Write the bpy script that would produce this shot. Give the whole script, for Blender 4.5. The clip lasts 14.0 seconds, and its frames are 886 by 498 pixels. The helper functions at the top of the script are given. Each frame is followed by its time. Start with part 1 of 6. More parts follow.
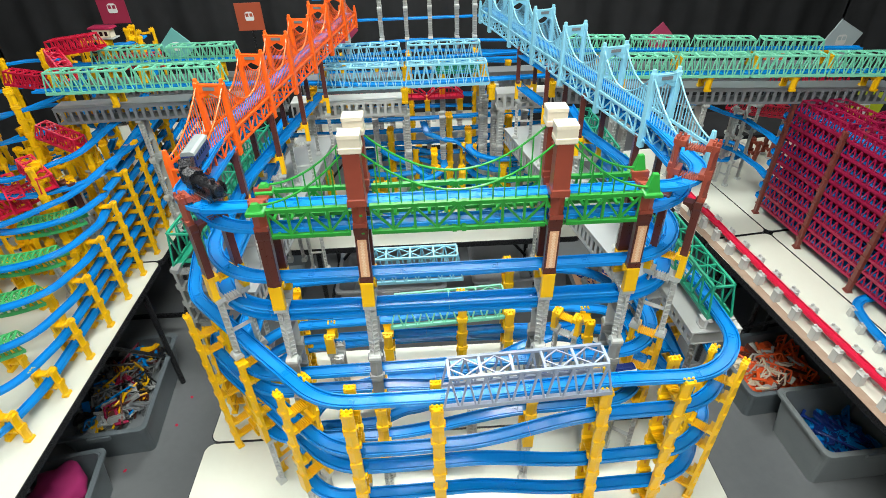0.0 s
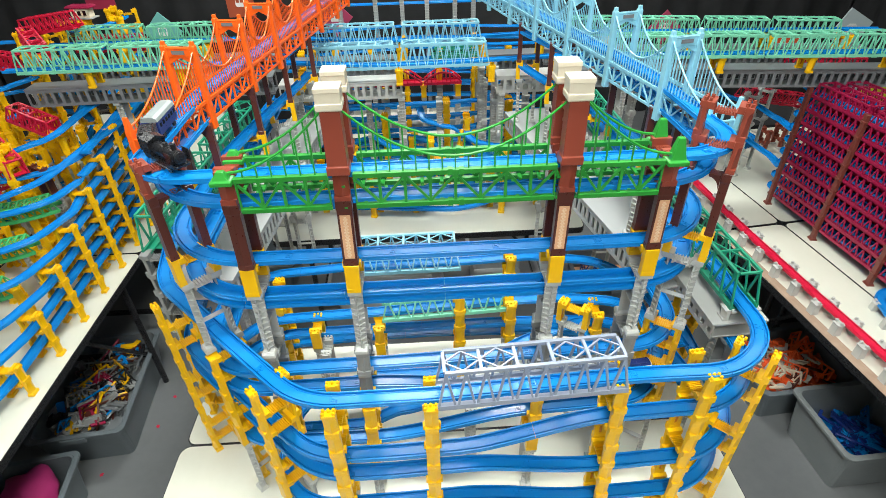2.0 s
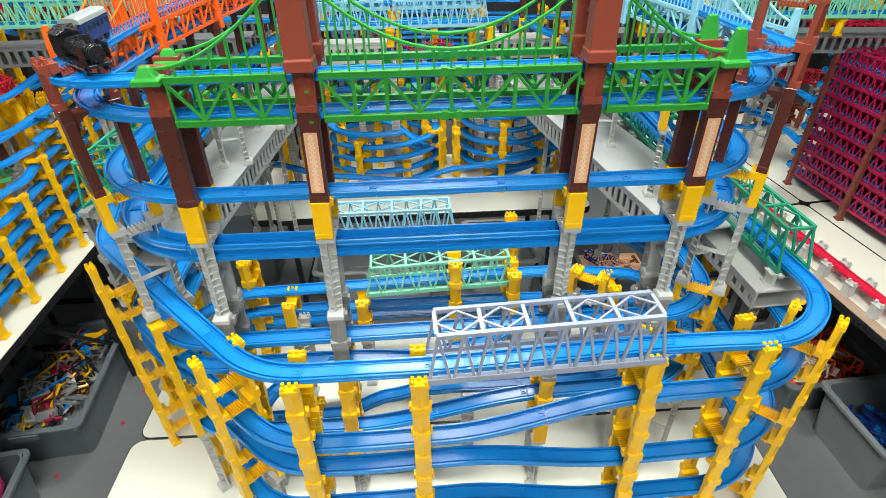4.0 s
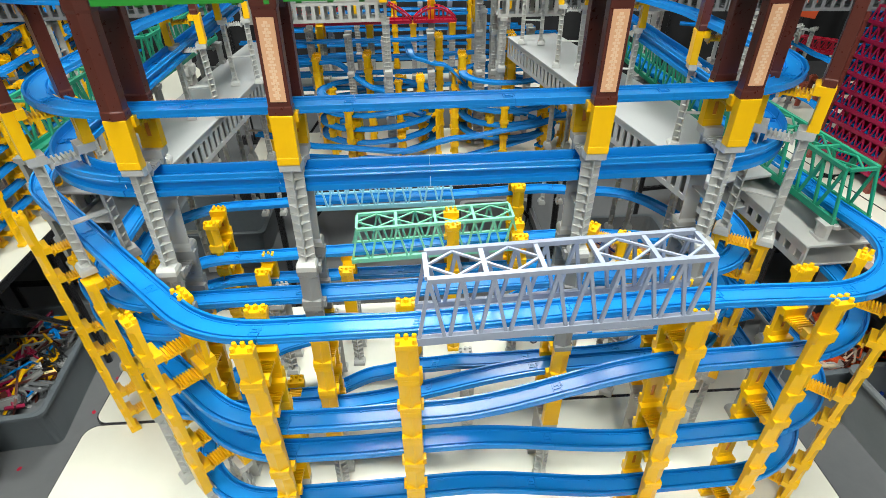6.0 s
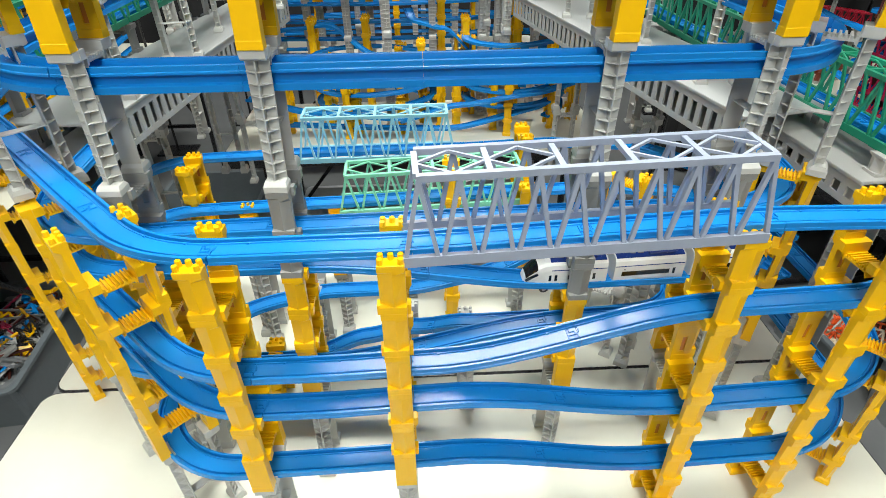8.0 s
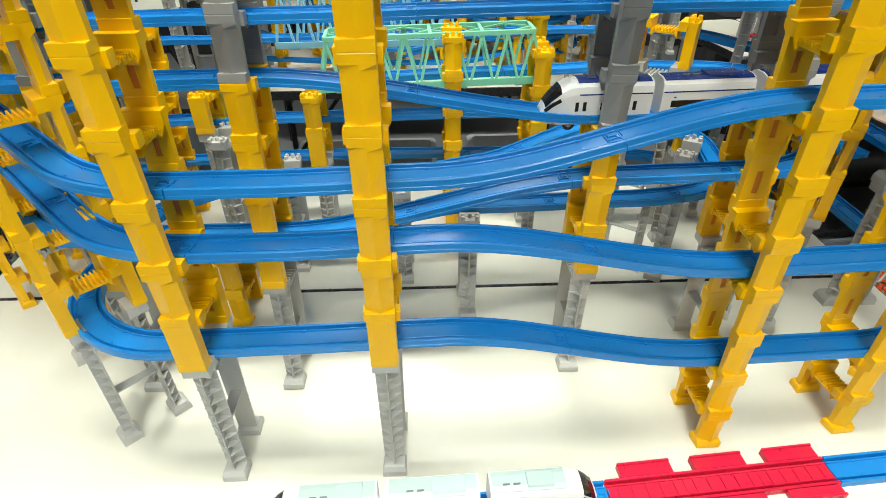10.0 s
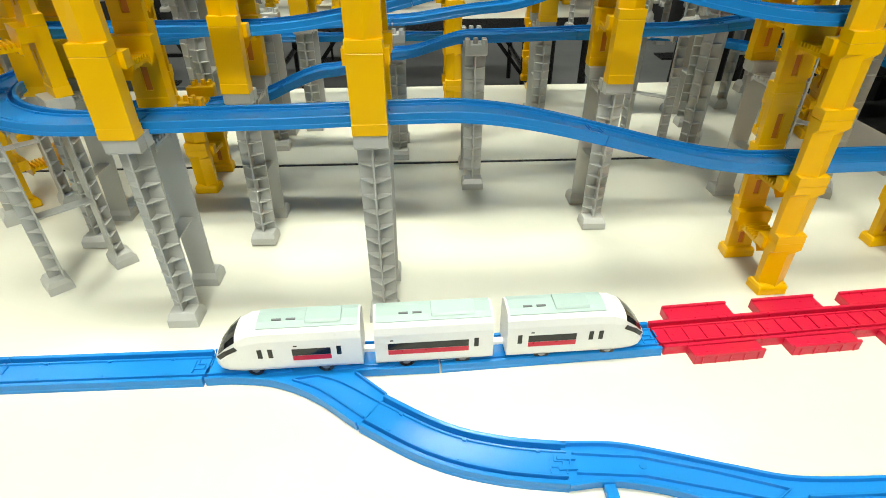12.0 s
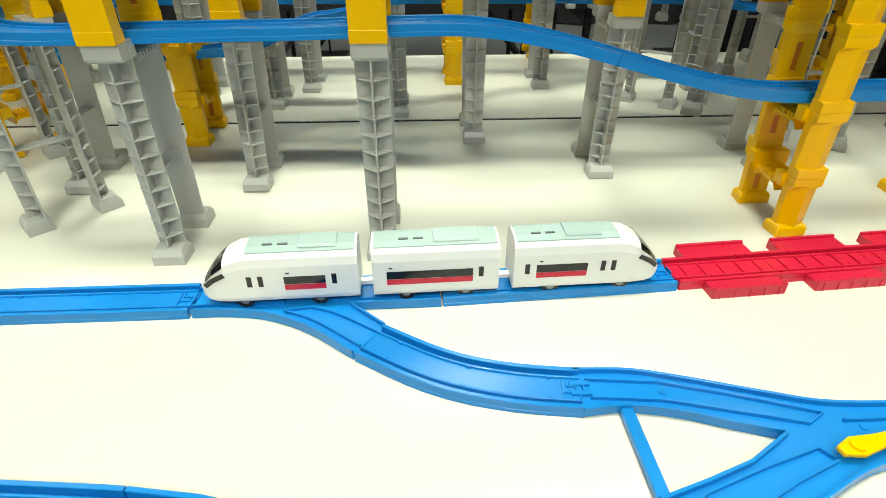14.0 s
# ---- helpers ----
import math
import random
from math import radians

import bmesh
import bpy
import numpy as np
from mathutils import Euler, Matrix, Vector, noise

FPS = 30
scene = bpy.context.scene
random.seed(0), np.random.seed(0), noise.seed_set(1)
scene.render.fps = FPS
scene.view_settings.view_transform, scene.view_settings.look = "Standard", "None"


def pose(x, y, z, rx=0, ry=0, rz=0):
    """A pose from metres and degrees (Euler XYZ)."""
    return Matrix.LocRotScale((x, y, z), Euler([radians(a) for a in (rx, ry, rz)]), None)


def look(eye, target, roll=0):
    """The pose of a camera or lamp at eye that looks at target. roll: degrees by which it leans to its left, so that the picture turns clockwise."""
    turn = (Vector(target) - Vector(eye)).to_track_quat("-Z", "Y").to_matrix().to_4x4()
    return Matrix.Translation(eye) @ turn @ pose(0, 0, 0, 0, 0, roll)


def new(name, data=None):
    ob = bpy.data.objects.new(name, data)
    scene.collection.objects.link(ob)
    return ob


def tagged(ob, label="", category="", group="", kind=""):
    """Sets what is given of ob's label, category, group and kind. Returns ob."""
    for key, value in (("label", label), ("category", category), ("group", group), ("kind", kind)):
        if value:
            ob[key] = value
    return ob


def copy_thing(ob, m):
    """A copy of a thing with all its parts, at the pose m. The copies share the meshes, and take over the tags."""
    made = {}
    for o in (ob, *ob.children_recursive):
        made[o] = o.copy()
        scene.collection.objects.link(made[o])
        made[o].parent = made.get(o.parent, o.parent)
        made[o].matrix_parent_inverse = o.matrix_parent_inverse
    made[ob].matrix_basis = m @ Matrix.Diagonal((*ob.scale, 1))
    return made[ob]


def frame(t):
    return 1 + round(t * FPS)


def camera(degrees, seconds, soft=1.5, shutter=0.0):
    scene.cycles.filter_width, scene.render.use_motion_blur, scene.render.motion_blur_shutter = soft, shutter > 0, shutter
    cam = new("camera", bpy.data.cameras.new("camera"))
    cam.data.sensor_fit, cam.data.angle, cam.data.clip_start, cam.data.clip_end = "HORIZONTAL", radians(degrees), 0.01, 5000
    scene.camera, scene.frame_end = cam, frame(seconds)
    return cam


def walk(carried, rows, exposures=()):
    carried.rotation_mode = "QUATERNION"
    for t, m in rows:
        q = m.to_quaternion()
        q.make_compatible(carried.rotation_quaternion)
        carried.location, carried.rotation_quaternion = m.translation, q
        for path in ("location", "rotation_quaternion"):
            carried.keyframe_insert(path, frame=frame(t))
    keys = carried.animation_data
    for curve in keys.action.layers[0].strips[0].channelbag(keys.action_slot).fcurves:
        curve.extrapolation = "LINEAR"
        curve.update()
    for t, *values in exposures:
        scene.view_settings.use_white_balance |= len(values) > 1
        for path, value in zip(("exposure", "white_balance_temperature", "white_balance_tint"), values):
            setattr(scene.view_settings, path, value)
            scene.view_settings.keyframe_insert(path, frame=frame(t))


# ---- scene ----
cam = camera(78.4, 14.0, soft=0.6)
PATH = [
    (0, (0.293, 0.226, 1.584), (0.344, 1.846, 0.413), -1.8),
    (0.5, (0.295, 0.242, 1.564), (0.347, 1.863, 0.393), -1.7),
    (1, (0.296, 0.265, 1.536), (0.351, 1.885, 0.365), -1.7),
    (1.5, (0.299, 0.288, 1.506), (0.355, 1.907, 0.335), -1.6),
    (2, (0.301, 0.314, 1.465), (0.359, 1.936, 0.296), -1.6),
    (2.2, (0.301, 0.324, 1.448), (0.361, 1.946, 0.28), -1.6),
    (4.3, (0.309, 0.444, 1.221), (0.385, 2.08, 0.073), -1.0),
    (4.5, (0.31, 0.459, 1.208), (0.387, 2.085, 0.046), -1.1),
    (5, (0.313, 0.479, 1.161), (0.39, 2.105, 0.001), -1.0),
    (5.5, (0.316, 0.495, 1.116), (0.392, 2.125, -0.04), -1.0),
    (6, (0.317, 0.511, 1.071), (0.397, 2.142, -0.084), -0.9),
    (6.5, (0.322, 0.526, 1.03), (0.396, 2.156, -0.126), -1.0),
    (7, (0.321, 0.535, 0.995), (0.401, 2.168, -0.156), -0.8),
    (7.2, (0.321, 0.538, 0.982), (0.403, 2.171, -0.17), -0.7),
    (9.3, (0.341, 0.587, 0.745), (0.391, 2.215, -0.416), -0.6),
    (9.5, (0.34, 0.589, 0.713), (0.394, 2.218, -0.446), -0.5),
    (10, (0.342, 0.591, 0.629), (0.392, 2.229, -0.518), -0.5),
    (10.5, (0.342, 0.591, 0.549), (0.39, 2.236, -0.587), -0.5),
    (11, (0.339, 0.588, 0.48), (0.392, 2.236, -0.652), -0.5),
    (11.5, (0.337, 0.584, 0.423), (0.394, 2.233, -0.706), -0.4),
    (12, (0.334, 0.575, 0.367), (0.398, 2.234, -0.749), -0.3),
    (12.5, (0.33, 0.567, 0.323), (0.402, 2.233, -0.782), -0.1),
    (13, (0.329, 0.562, 0.295), (0.402, 2.231, -0.805), 0.0),
    (13.5, (0.329, 0.561, 0.289), (0.404, 2.23, -0.811), 0.0),
    (14, (0.329, 0.563, 0.295), (0.403, 2.229, -0.808), -0.0),
]
walk(cam, [(t, look(eye, target, roll)) for t, eye, target, roll in PATH],
     exposures=((0, 0.03, 6220, 10), (2.2, 0.04, 6320, 10.5), (4.4, 0.08, 6400, 11.5), (7.2, 0.12, 6350, 11.5), (9.5, 0.10, 6720, 10.5), (10.5, 0.10, 6600, 9), (11.5, 0.10, 6850, 7.5), (12.5, -0.02, 6950, 4.5), (13.5, -0.05, 6880, 2), (14, -0.05, 6880, 2)))

# ---- world and light ----
world = bpy.data.worlds.new("hall")
world.use_nodes = True
world.node_tree.nodes["Background"].inputs[0].default_value = (0.75, 0.82, 0.9, 1)
world.node_tree.nodes["Background"].inputs[1].default_value = 0.02
scene.world = world
LAMP_WATTS = 36.0
ROWS = ((-1.9, 1.25), (-0.5, 0.55), (1.0, 1.20), (3.2, 1.15), (5.0, 0.35))
COLUMNS = ((-2.5, 0.24), (0.32, 1.80), (2.55, 0.15))
scene.view_settings.exposure = 0.0

FLOOR_Z = -0.70
CEIL_Z = 3.0


# ---- materials ----
def plastic(name, rgb, rough=0.32, vary=0.10, scratch=0.08, bump=0.02, scale=60.0, gloss=0.5):
    m = bpy.data.materials.new(name)
    m.use_nodes = True
    n, l = m.node_tree.nodes, m.node_tree.links
    p = n["Principled BSDF"]
    p.inputs["Roughness"].default_value = rough
    p.inputs["Specular IOR Level"].default_value = gloss
    tex = n.new("ShaderNodeTexCoord")
    big = n.new("ShaderNodeTexNoise")
    big.inputs["Scale"].default_value = scale * 0.15
    big.inputs["Detail"].default_value = 4
    fine = n.new("ShaderNodeTexNoise")
    fine.inputs["Scale"].default_value = scale * 4
    fine.inputs["Detail"].default_value = 6
    l.new(tex.outputs["Object"], big.inputs["Vector"])
    l.new(tex.outputs["Object"], fine.inputs["Vector"])
    info = n.new("ShaderNodeObjectInfo")
    add = n.new("ShaderNodeMath")
    add.operation = "ADD"
    l.new(big.outputs["Fac"], add.inputs[0])
    l.new(info.outputs["Random"], add.inputs[1])
    rng = n.new("ShaderNodeMapRange")
    rng.inputs["From Max"].default_value = 2.0
    rng.inputs["To Min"].default_value = 1.0 - vary
    rng.inputs["To Max"].default_value = 1.0 + vary
    l.new(add.outputs[0], rng.inputs["Value"])
    hsv = n.new("ShaderNodeHueSaturation")
    hsv.inputs["Color"].default_value = (*rgb, 1)
    l.new(rng.outputs[0], hsv.inputs["Value"])
    l.new(hsv.outputs[0], p.inputs["Base Color"])
    r2 = n.new("ShaderNodeMapRange")
    r2.inputs["To Min"].default_value = max(0.05, rough - scratch)
    r2.inputs["To Max"].default_value = rough + scratch
    l.new(fine.outputs["Fac"], r2.inputs["Value"])
    l.new(r2.outputs[0], p.inputs["Roughness"])
    b = n.new("ShaderNodeBump")
    b.inputs["Strength"].default_value = bump
    b.inputs["Distance"].default_value = 0.002
    l.new(fine.outputs["Fac"], b.inputs["Height"])
    l.new(b.outputs[0], p.inputs["Normal"])
    return m


def plain(name, rgb, rough=0.5, metal=0.0):
    m = bpy.data.materials.new(name)
    m.use_nodes = True
    p = m.node_tree.nodes["Principled BSDF"]
    p.inputs["Base Color"].default_value = (*rgb, 1)
    p.inputs["Roughness"].default_value = rough
    p.inputs["Metallic"].default_value = metal
    return m


BLUE = plastic("blue_plastic", (0.006, 0.205, 0.585), 0.25, scratch=0.05, bump=0.003, gloss=0.42)
YELLOW = plastic("yellow_plastic", (0.84, 0.470, 0.001), 0.30, vary=0.03, scratch=0.03, bump=0.0, gloss=0.36)
# Same yellow plastic, with the slot's shaded amber tone put into the colour.
SLOT_SHADE = plastic("yellow_plastic_slot_shade", (0.62, 0.20, 0.006), 0.4)
GREY = plastic("grey_plastic", (0.47, 0.47, 0.45), 0.38, bump=0.01)
MIDGREY = plastic("mid_grey_plastic", (0.24, 0.245, 0.24), 0.36, bump=0.01)
LEGGREY = plastic("grey_leg_plastic", (0.44, 0.445, 0.425), 0.36, bump=0.01)
PALE = plastic("pale_grey_plastic", (0.37, 0.38, 0.38), 0.4)
DARKGREY = plastic("dark_grey_plastic", (0.16, 0.17, 0.18), 0.4)
BROWN = plastic("dark_brown_plastic", (0.085, 0.020, 0.013), 0.3)
RUST = plastic("red_brown_plastic", (0.26, 0.050, 0.027), 0.35)
CREAM = plastic("cream_plastic", (0.70, 0.62, 0.48), 0.4)
SAND = plastic("sand_plastic", (0.80, 0.56, 0.36), 0.5)
TAN = plastic("tan_plastic", (0.72, 0.40, 0.22), 0.5)
GREEN = plastic("green_plastic", (0.028, 0.285, 0.034), 0.32)
LEAFGREEN = plastic("leaf_green_plastic", (0.06, 0.40, 0.12), 0.34)
DEEPGREEN = plastic("sea_green_plastic", (0.016, 0.275, 0.155), 0.34)
MINT = plastic("mint_plastic", (0.20, 0.60, 0.40), 0.35)
CYAN = plastic("pale_blue_plastic", (0.25, 0.55, 0.68), 0.35)
LAV = plastic("lavender_grey_plastic", (0.30, 0.34, 0.43), 0.35)
ORANGE = plastic("orange_plastic", (0.88, 0.125, 0.008), 0.33)
RED = plastic("red_plastic", (0.58, 0.010, 0.045), 0.30)
CRIMSON = plastic("crimson_plastic", (0.28, 0.005, 0.044), 0.36)
WHITE = plastic("white_plastic", (0.80, 0.80, 0.79), 0.3, vary=0.03)
ROOFGREY = plastic("grey_green_plastic", (0.40, 0.52, 0.50), 0.4)
BLACK = plastic("black_plastic", (0.012, 0.012, 0.014), 0.28)
GLOSSBLACK = plain("dark_window", (0.008, 0.009, 0.011), 0.12)
NAVY = plastic("navy_plastic", (0.012, 0.035, 0.20), 0.25)
METAL = plain("wheel_metal", (0.25, 0.25, 0.26), 0.4, 0.6)
PINK = plastic("magenta_cloth", (0.45, 0.02, 0.16), 0.85, vary=0.25, bump=0.5)
ORANGERED = plastic("orange_red_plastic", (0.75, 0.10, 0.02), 0.36)


def surface(name, rgb, rgb2, scale, rough, bump, spread=0.5):
    m = bpy.data.materials.new(name)
    m.use_nodes = True
    n, l = m.node_tree.nodes, m.node_tree.links
    p = n["Principled BSDF"]
    tex = n.new("ShaderNodeTexCoord")
    a = n.new("ShaderNodeTexNoise")
    a.inputs["Scale"].default_value = scale
    a.inputs["Detail"].default_value = 8
    b = n.new("ShaderNodeTexNoise")
    b.inputs["Scale"].default_value = scale * 14
    b.inputs["Detail"].default_value = 5
    for q in (a, b):
        l.new(tex.outputs["Object"], q.inputs["Vector"])
    mix = n.new("ShaderNodeMath")
    mix.operation = "MULTIPLY_ADD"
    mix.inputs[1].default_value = 0.35
    l.new(b.outputs["Fac"], mix.inputs[0])
    l.new(a.outputs["Fac"], mix.inputs[2])
    ramp = n.new("ShaderNodeValToRGB")
    ramp.color_ramp.elements[0].position = 0.67 - spread / 2
    ramp.color_ramp.elements[1].position = 0.67 + spread / 2
    ramp.color_ramp.elements[0].color = (*rgb, 1)
    ramp.color_ramp.elements[1].color = (*rgb2, 1)
    l.new(mix.outputs[0], ramp.inputs["Fac"])
    l.new(ramp.outputs["Color"], p.inputs["Base Color"])
    r = n.new("ShaderNodeMapRange")
    r.inputs["To Min"].default_value = rough - 0.08
    r.inputs["To Max"].default_value = rough + 0.08
    l.new(b.outputs["Fac"], r.inputs["Value"])
    l.new(r.outputs[0], p.inputs["Roughness"])
    bp = n.new("ShaderNodeBump")
    bp.inputs["Strength"].default_value = bump
    bp.inputs["Distance"].default_value = 0.003
    l.new(b.outputs["Fac"], bp.inputs["Height"])
    l.new(bp.outputs[0], p.inputs["Normal"])
    return m


TABLE = surface("table_laminate", (0.63, 0.626, 0.533), (0.68, 0.676, 0.59), 3.0, 0.42, 0.02)
FLOORM = surface("grey_vinyl_floor", (0.115, 0.12, 0.125), (0.16, 0.165, 0.17), 2.2, 0.5, 0.08)
CURTAIN = surface("black_curtain", (0.010, 0.010, 0.011), (0.018, 0.018, 0.020), 6.0, 0.9, 0.2)
WALLM = surface("hall_wall", (0.20, 0.195, 0.19), (0.25, 0.245, 0.24), 2.0, 0.8, 0.1)
CEILM = surface("ceiling_board", (0.17, 0.17, 0.17), (0.22, 0.22, 0.22), 4.0, 0.85, 0.1)
BINM = surface("translucent_bin", (0.10, 0.12, 0.135), (0.15, 0.17, 0.185), 5.0, 0.4, 0.05)
PALEBIN = surface("pale_translucent_bin", (0.36, 0.37, 0.38), (0.44, 0.45, 0.46), 5.0, 0.4, 0.05)
GREYBIN = surface("grey_bin", (0.17, 0.185, 0.19), (0.22, 0.235, 0.24), 5.0, 0.45, 0.05)


def glow(name, rgb, power):
    m = bpy.data.materials.new(name)
    m.use_nodes = True
    n, l = m.node_tree.nodes, m.node_tree.links
    n.remove(n["Principled BSDF"])
    e = n.new("ShaderNodeEmission")
    e.inputs[0].default_value = (*rgb, 1)
    e.inputs[1].default_value = power
    l.new(e.outputs[0], n["Material Output"].inputs[0])
    return m


# ---- mesh helpers ----
class Shape:
    """Collects solid pieces into one mesh."""

    def __init__(self):
        self.v, self.f, self.m = [], [], []

    def add(self, verts, faces, mi=0):
        o = len(self.v)
        self.v += [tuple(p) for p in verts]
        self.f += [tuple(o + i for i in f) for f in faces]
        self.m += [mi] * len(faces)

    def box(self, x0, x1, y0, y1, z0, z1, mi=0):
        c = [(x, y, z) for z in (z0, z1) for x, y in ((x0, y0), (x1, y0), (x1, y1), (x0, y1))]
        self.add(c, [(3, 2, 1, 0), (4, 5, 6, 7), (0, 1, 5, 4), (1, 2, 6, 5), (2, 3, 7, 6), (3, 0, 4, 7)], mi)

    def loft(self, rings, mi=0, caps=True, closed=True):
        k = len(rings[0])
        v = [p for r in rings for p in r]
        f = []
        for a in range(len(rings) - 1):
            for i in range(k if closed else k - 1):
                j = (i + 1) % k
                f.append((a * k + i, a * k + j, a * k + k + j, a * k + k + i))
        if caps:
            f.append(tuple(range(k - 1, -1, -1)))
            f.append(tuple(range((len(rings) - 1) * k, len(rings) * k)))
        self.add(v, f, mi)

    def bar(self, p, q, w, h, mi=0):
        """A box beam from p to q, w wide and h high."""
        p, q = Vector(p), Vector(q)
        d = (q - p).normalized()
        up = Vector((0, 0, 1)) if abs(d.z) < 0.95 else Vector((0, 1, 0))
        s = d.cross(up).normalized() * (w / 2)
        u = s.cross(d).normalized() * (h / 2)
        self.loft([[e - s - u, e + s - u, e + s + u, e - s + u] for e in (p, q)], mi)

    def rod(self, p, q, r, n=8, mi=0, r2=None):
        p, q = Vector(p), Vector(q)
        d = (q - p).normalized()
        a = d.orthogonal().normalized()
        b = d.cross(a)
        rr = (r, r if r2 is None else r2)
        self.loft([[e + (a * math.cos(t) + b * math.sin(t)) * k for t in (2 * math.pi * i / n for i in range(n))]
                   for e, k in zip((p, q), rr)], mi)

    def prism(self, pts, z0, z1, mi=0, s0=1.0, s1=1.0):
        self.loft([[(x * s0, y * s0, z0) for x, y in pts], [(x * s1, y * s1, z1) for x, y in pts]], mi)

    def merge(self, other, m):
        o = len(self.v)
        self.v += [tuple(m @ Vector(p)) for p in other.v]
        self.f += [tuple(o + i for i in f) for f in other.f]
        self.m += other.m

    def mesh(self, name, mats, bevel=0.0, smooth=False):
        me = bpy.data.meshes.new(name)
        me.from_pydata(self.v, [], self.f)
        mats = mats if isinstance(mats, (list, tuple)) else [mats]
        for k in mats:
            me.materials.append(k)
        if len(mats) > 1:
            me.polygons.foreach_set("material_index", self.m)
        bm = bmesh.new()
        bm.from_mesh(me)
        bmesh.ops.recalc_face_normals(bm, faces=bm.faces)
        if bevel:
            es = [e for e in bm.edges if len(e.link_faces) == 2 and e.calc_face_angle(0) > 0.5]
            bmesh.ops.bevel(bm, geom=es, offset=bevel, offset_type="OFFSET", segments=1, profile=0.5, affect="EDGES", clamp_overlap=True)
        bm.to_mesh(me)
        bm.free()
        if smooth:
            me.polygons.foreach_set("use_smooth", [True] * len(me.polygons))
            if smooth is not True:
                me.set_sharp_from_angle(angle=radians(smooth))
        me.update()
        return me


SITE = Matrix()      # where the layout that is being set out lies


def thing(name, label, category, group="", m=None, kind=""):
    ob = new(name)
    ob.matrix_basis = SITE @ (m or Matrix())
    return tagged(ob, label, category, group, kind)


def part(name, mesh, parent, m=None, label=""):
    ob = new(name, mesh)
    ob.parent = parent
    if m is not None:
        ob.matrix_basis = m
    return tagged(ob, label)


def solid(name, mesh, label, category, m=None, kind="", group=""):
    ob = new(name, mesh)
    ob.matrix_basis = SITE @ (m or Matrix())
    return tagged(ob, label, category, group, kind)


# ---- the hall ----
def slab(name, x0, x1, y0, y1, z0, z1, material, label, category):
    s = Shape()
    s.box(x0, x1, y0, y1, z0, z1)
    return solid(name, s.mesh(name, material), label, category, kind="structure")


slab("floor", -4.2, 5.0, -3.0, 6.6, FLOOR_Z - 0.1, FLOOR_Z, FLOORM, "grey vinyl hall floor with faint scuffs", "floor")
slab("ceiling", -4.2, 5.0, -3.0, 6.6, CEIL_Z, CEIL_Z + 0.1, CEILM, "grey board ceiling of the hall", "ceiling")
slab("wall_south", -4.2, 5.0, -3.1, -3.0, FLOOR_Z, CEIL_Z, WALLM, "grey painted wall behind the tables", "wall")
slab("wall_north", -4.2, 5.0, 6.6, 6.7, FLOOR_Z, CEIL_Z, WALLM, "grey painted wall behind the curtain", "wall")
slab("wall_west", -4.3, -4.2, -3.0, 6.6, FLOOR_Z, CEIL_Z, WALLM, "grey painted side wall of the hall", "wall")
slab("wall_east", 5.0, 5.1, -3.0, 6.6, FLOOR_Z, CEIL_Z, WALLM, "grey painted side wall of the hall", "wall")


def curtain(name, p, q, label):
    """A pleated hanging cloth from p to q in plan."""
    s = Shape()
    p, q = Vector(p), Vector(q)
    d = q - p
    nrm = Vector((-d.y, d.x)).normalized()
    n = int(d.length / 0.035)
    rows = [[], []]
    for i in range(n + 1):
        u = i / n
        o = 0.03 * math.sin(u * d.length * 9) + 0.018 * math.sin(u * d.length * 23 + 1.3)
        a = p + d * u + nrm * o
        for k, z in enumerate((FLOOR_Z + 0.01, CEIL_Z - 0.02)):
            rows[k].append((a.x, a.y, z))
    back = [[(x + nrm.x * 0.01, y + nrm.y * 0.01, z) for x, y, z in r] for r in rows]
    s.loft([rows[0], rows[1], back[1], back[0], rows[0]], caps=False, closed=False)
    return solid(name, s.mesh(name, CURTAIN, smooth=True), label, "curtain", kind="structure")


curtain("backdrop_1", (-3.6, 5.6), (4.4, 5.6), "black pleated cloth curtain hanging behind the tables")
curtain("backdrop_2", (-3.6, 0.6), (-3.6, 5.6), "black pleated cloth curtain along the side")
curtain("backdrop_3", (4.4, 5.6), (4.4, 0.6), "black pleated cloth curtain along the side")

LIGHT_FACE = glow("light_diffuser", (1.0, 0.98, 0.94), 5.0)
for lx, column in COLUMNS:
    for ly, share in ROWS:
        fix = thing("ceiling_light", "white fluorescent ceiling light", "lamp", "ceiling lights", pose(lx, ly, CEIL_Z))
        s = Shape()
        s.box(-0.62, 0.62, -0.16, 0.16, -0.06, -0.001)
        part("housing", s.mesh("housing", WHITE, 0.004), fix)
        s = Shape()
        s.box(-0.6, 0.6, -0.14, 0.14, -0.066, -0.0605)
        part("diffuser", s.mesh("diffuser", LIGHT_FACE), fix)
        lamp = bpy.data.lights.new("ceiling_lamp", "AREA")
        lamp.shape, lamp.size, lamp.size_y, lamp.energy = "RECTANGLE", 1.2, 0.28, LAMP_WATTS * share * column
        lamp.color = (0.97, 1.0, 0.905)
        new("ceiling_lamp", lamp).matrix_basis = pose(lx, ly, CEIL_Z - 0.075)


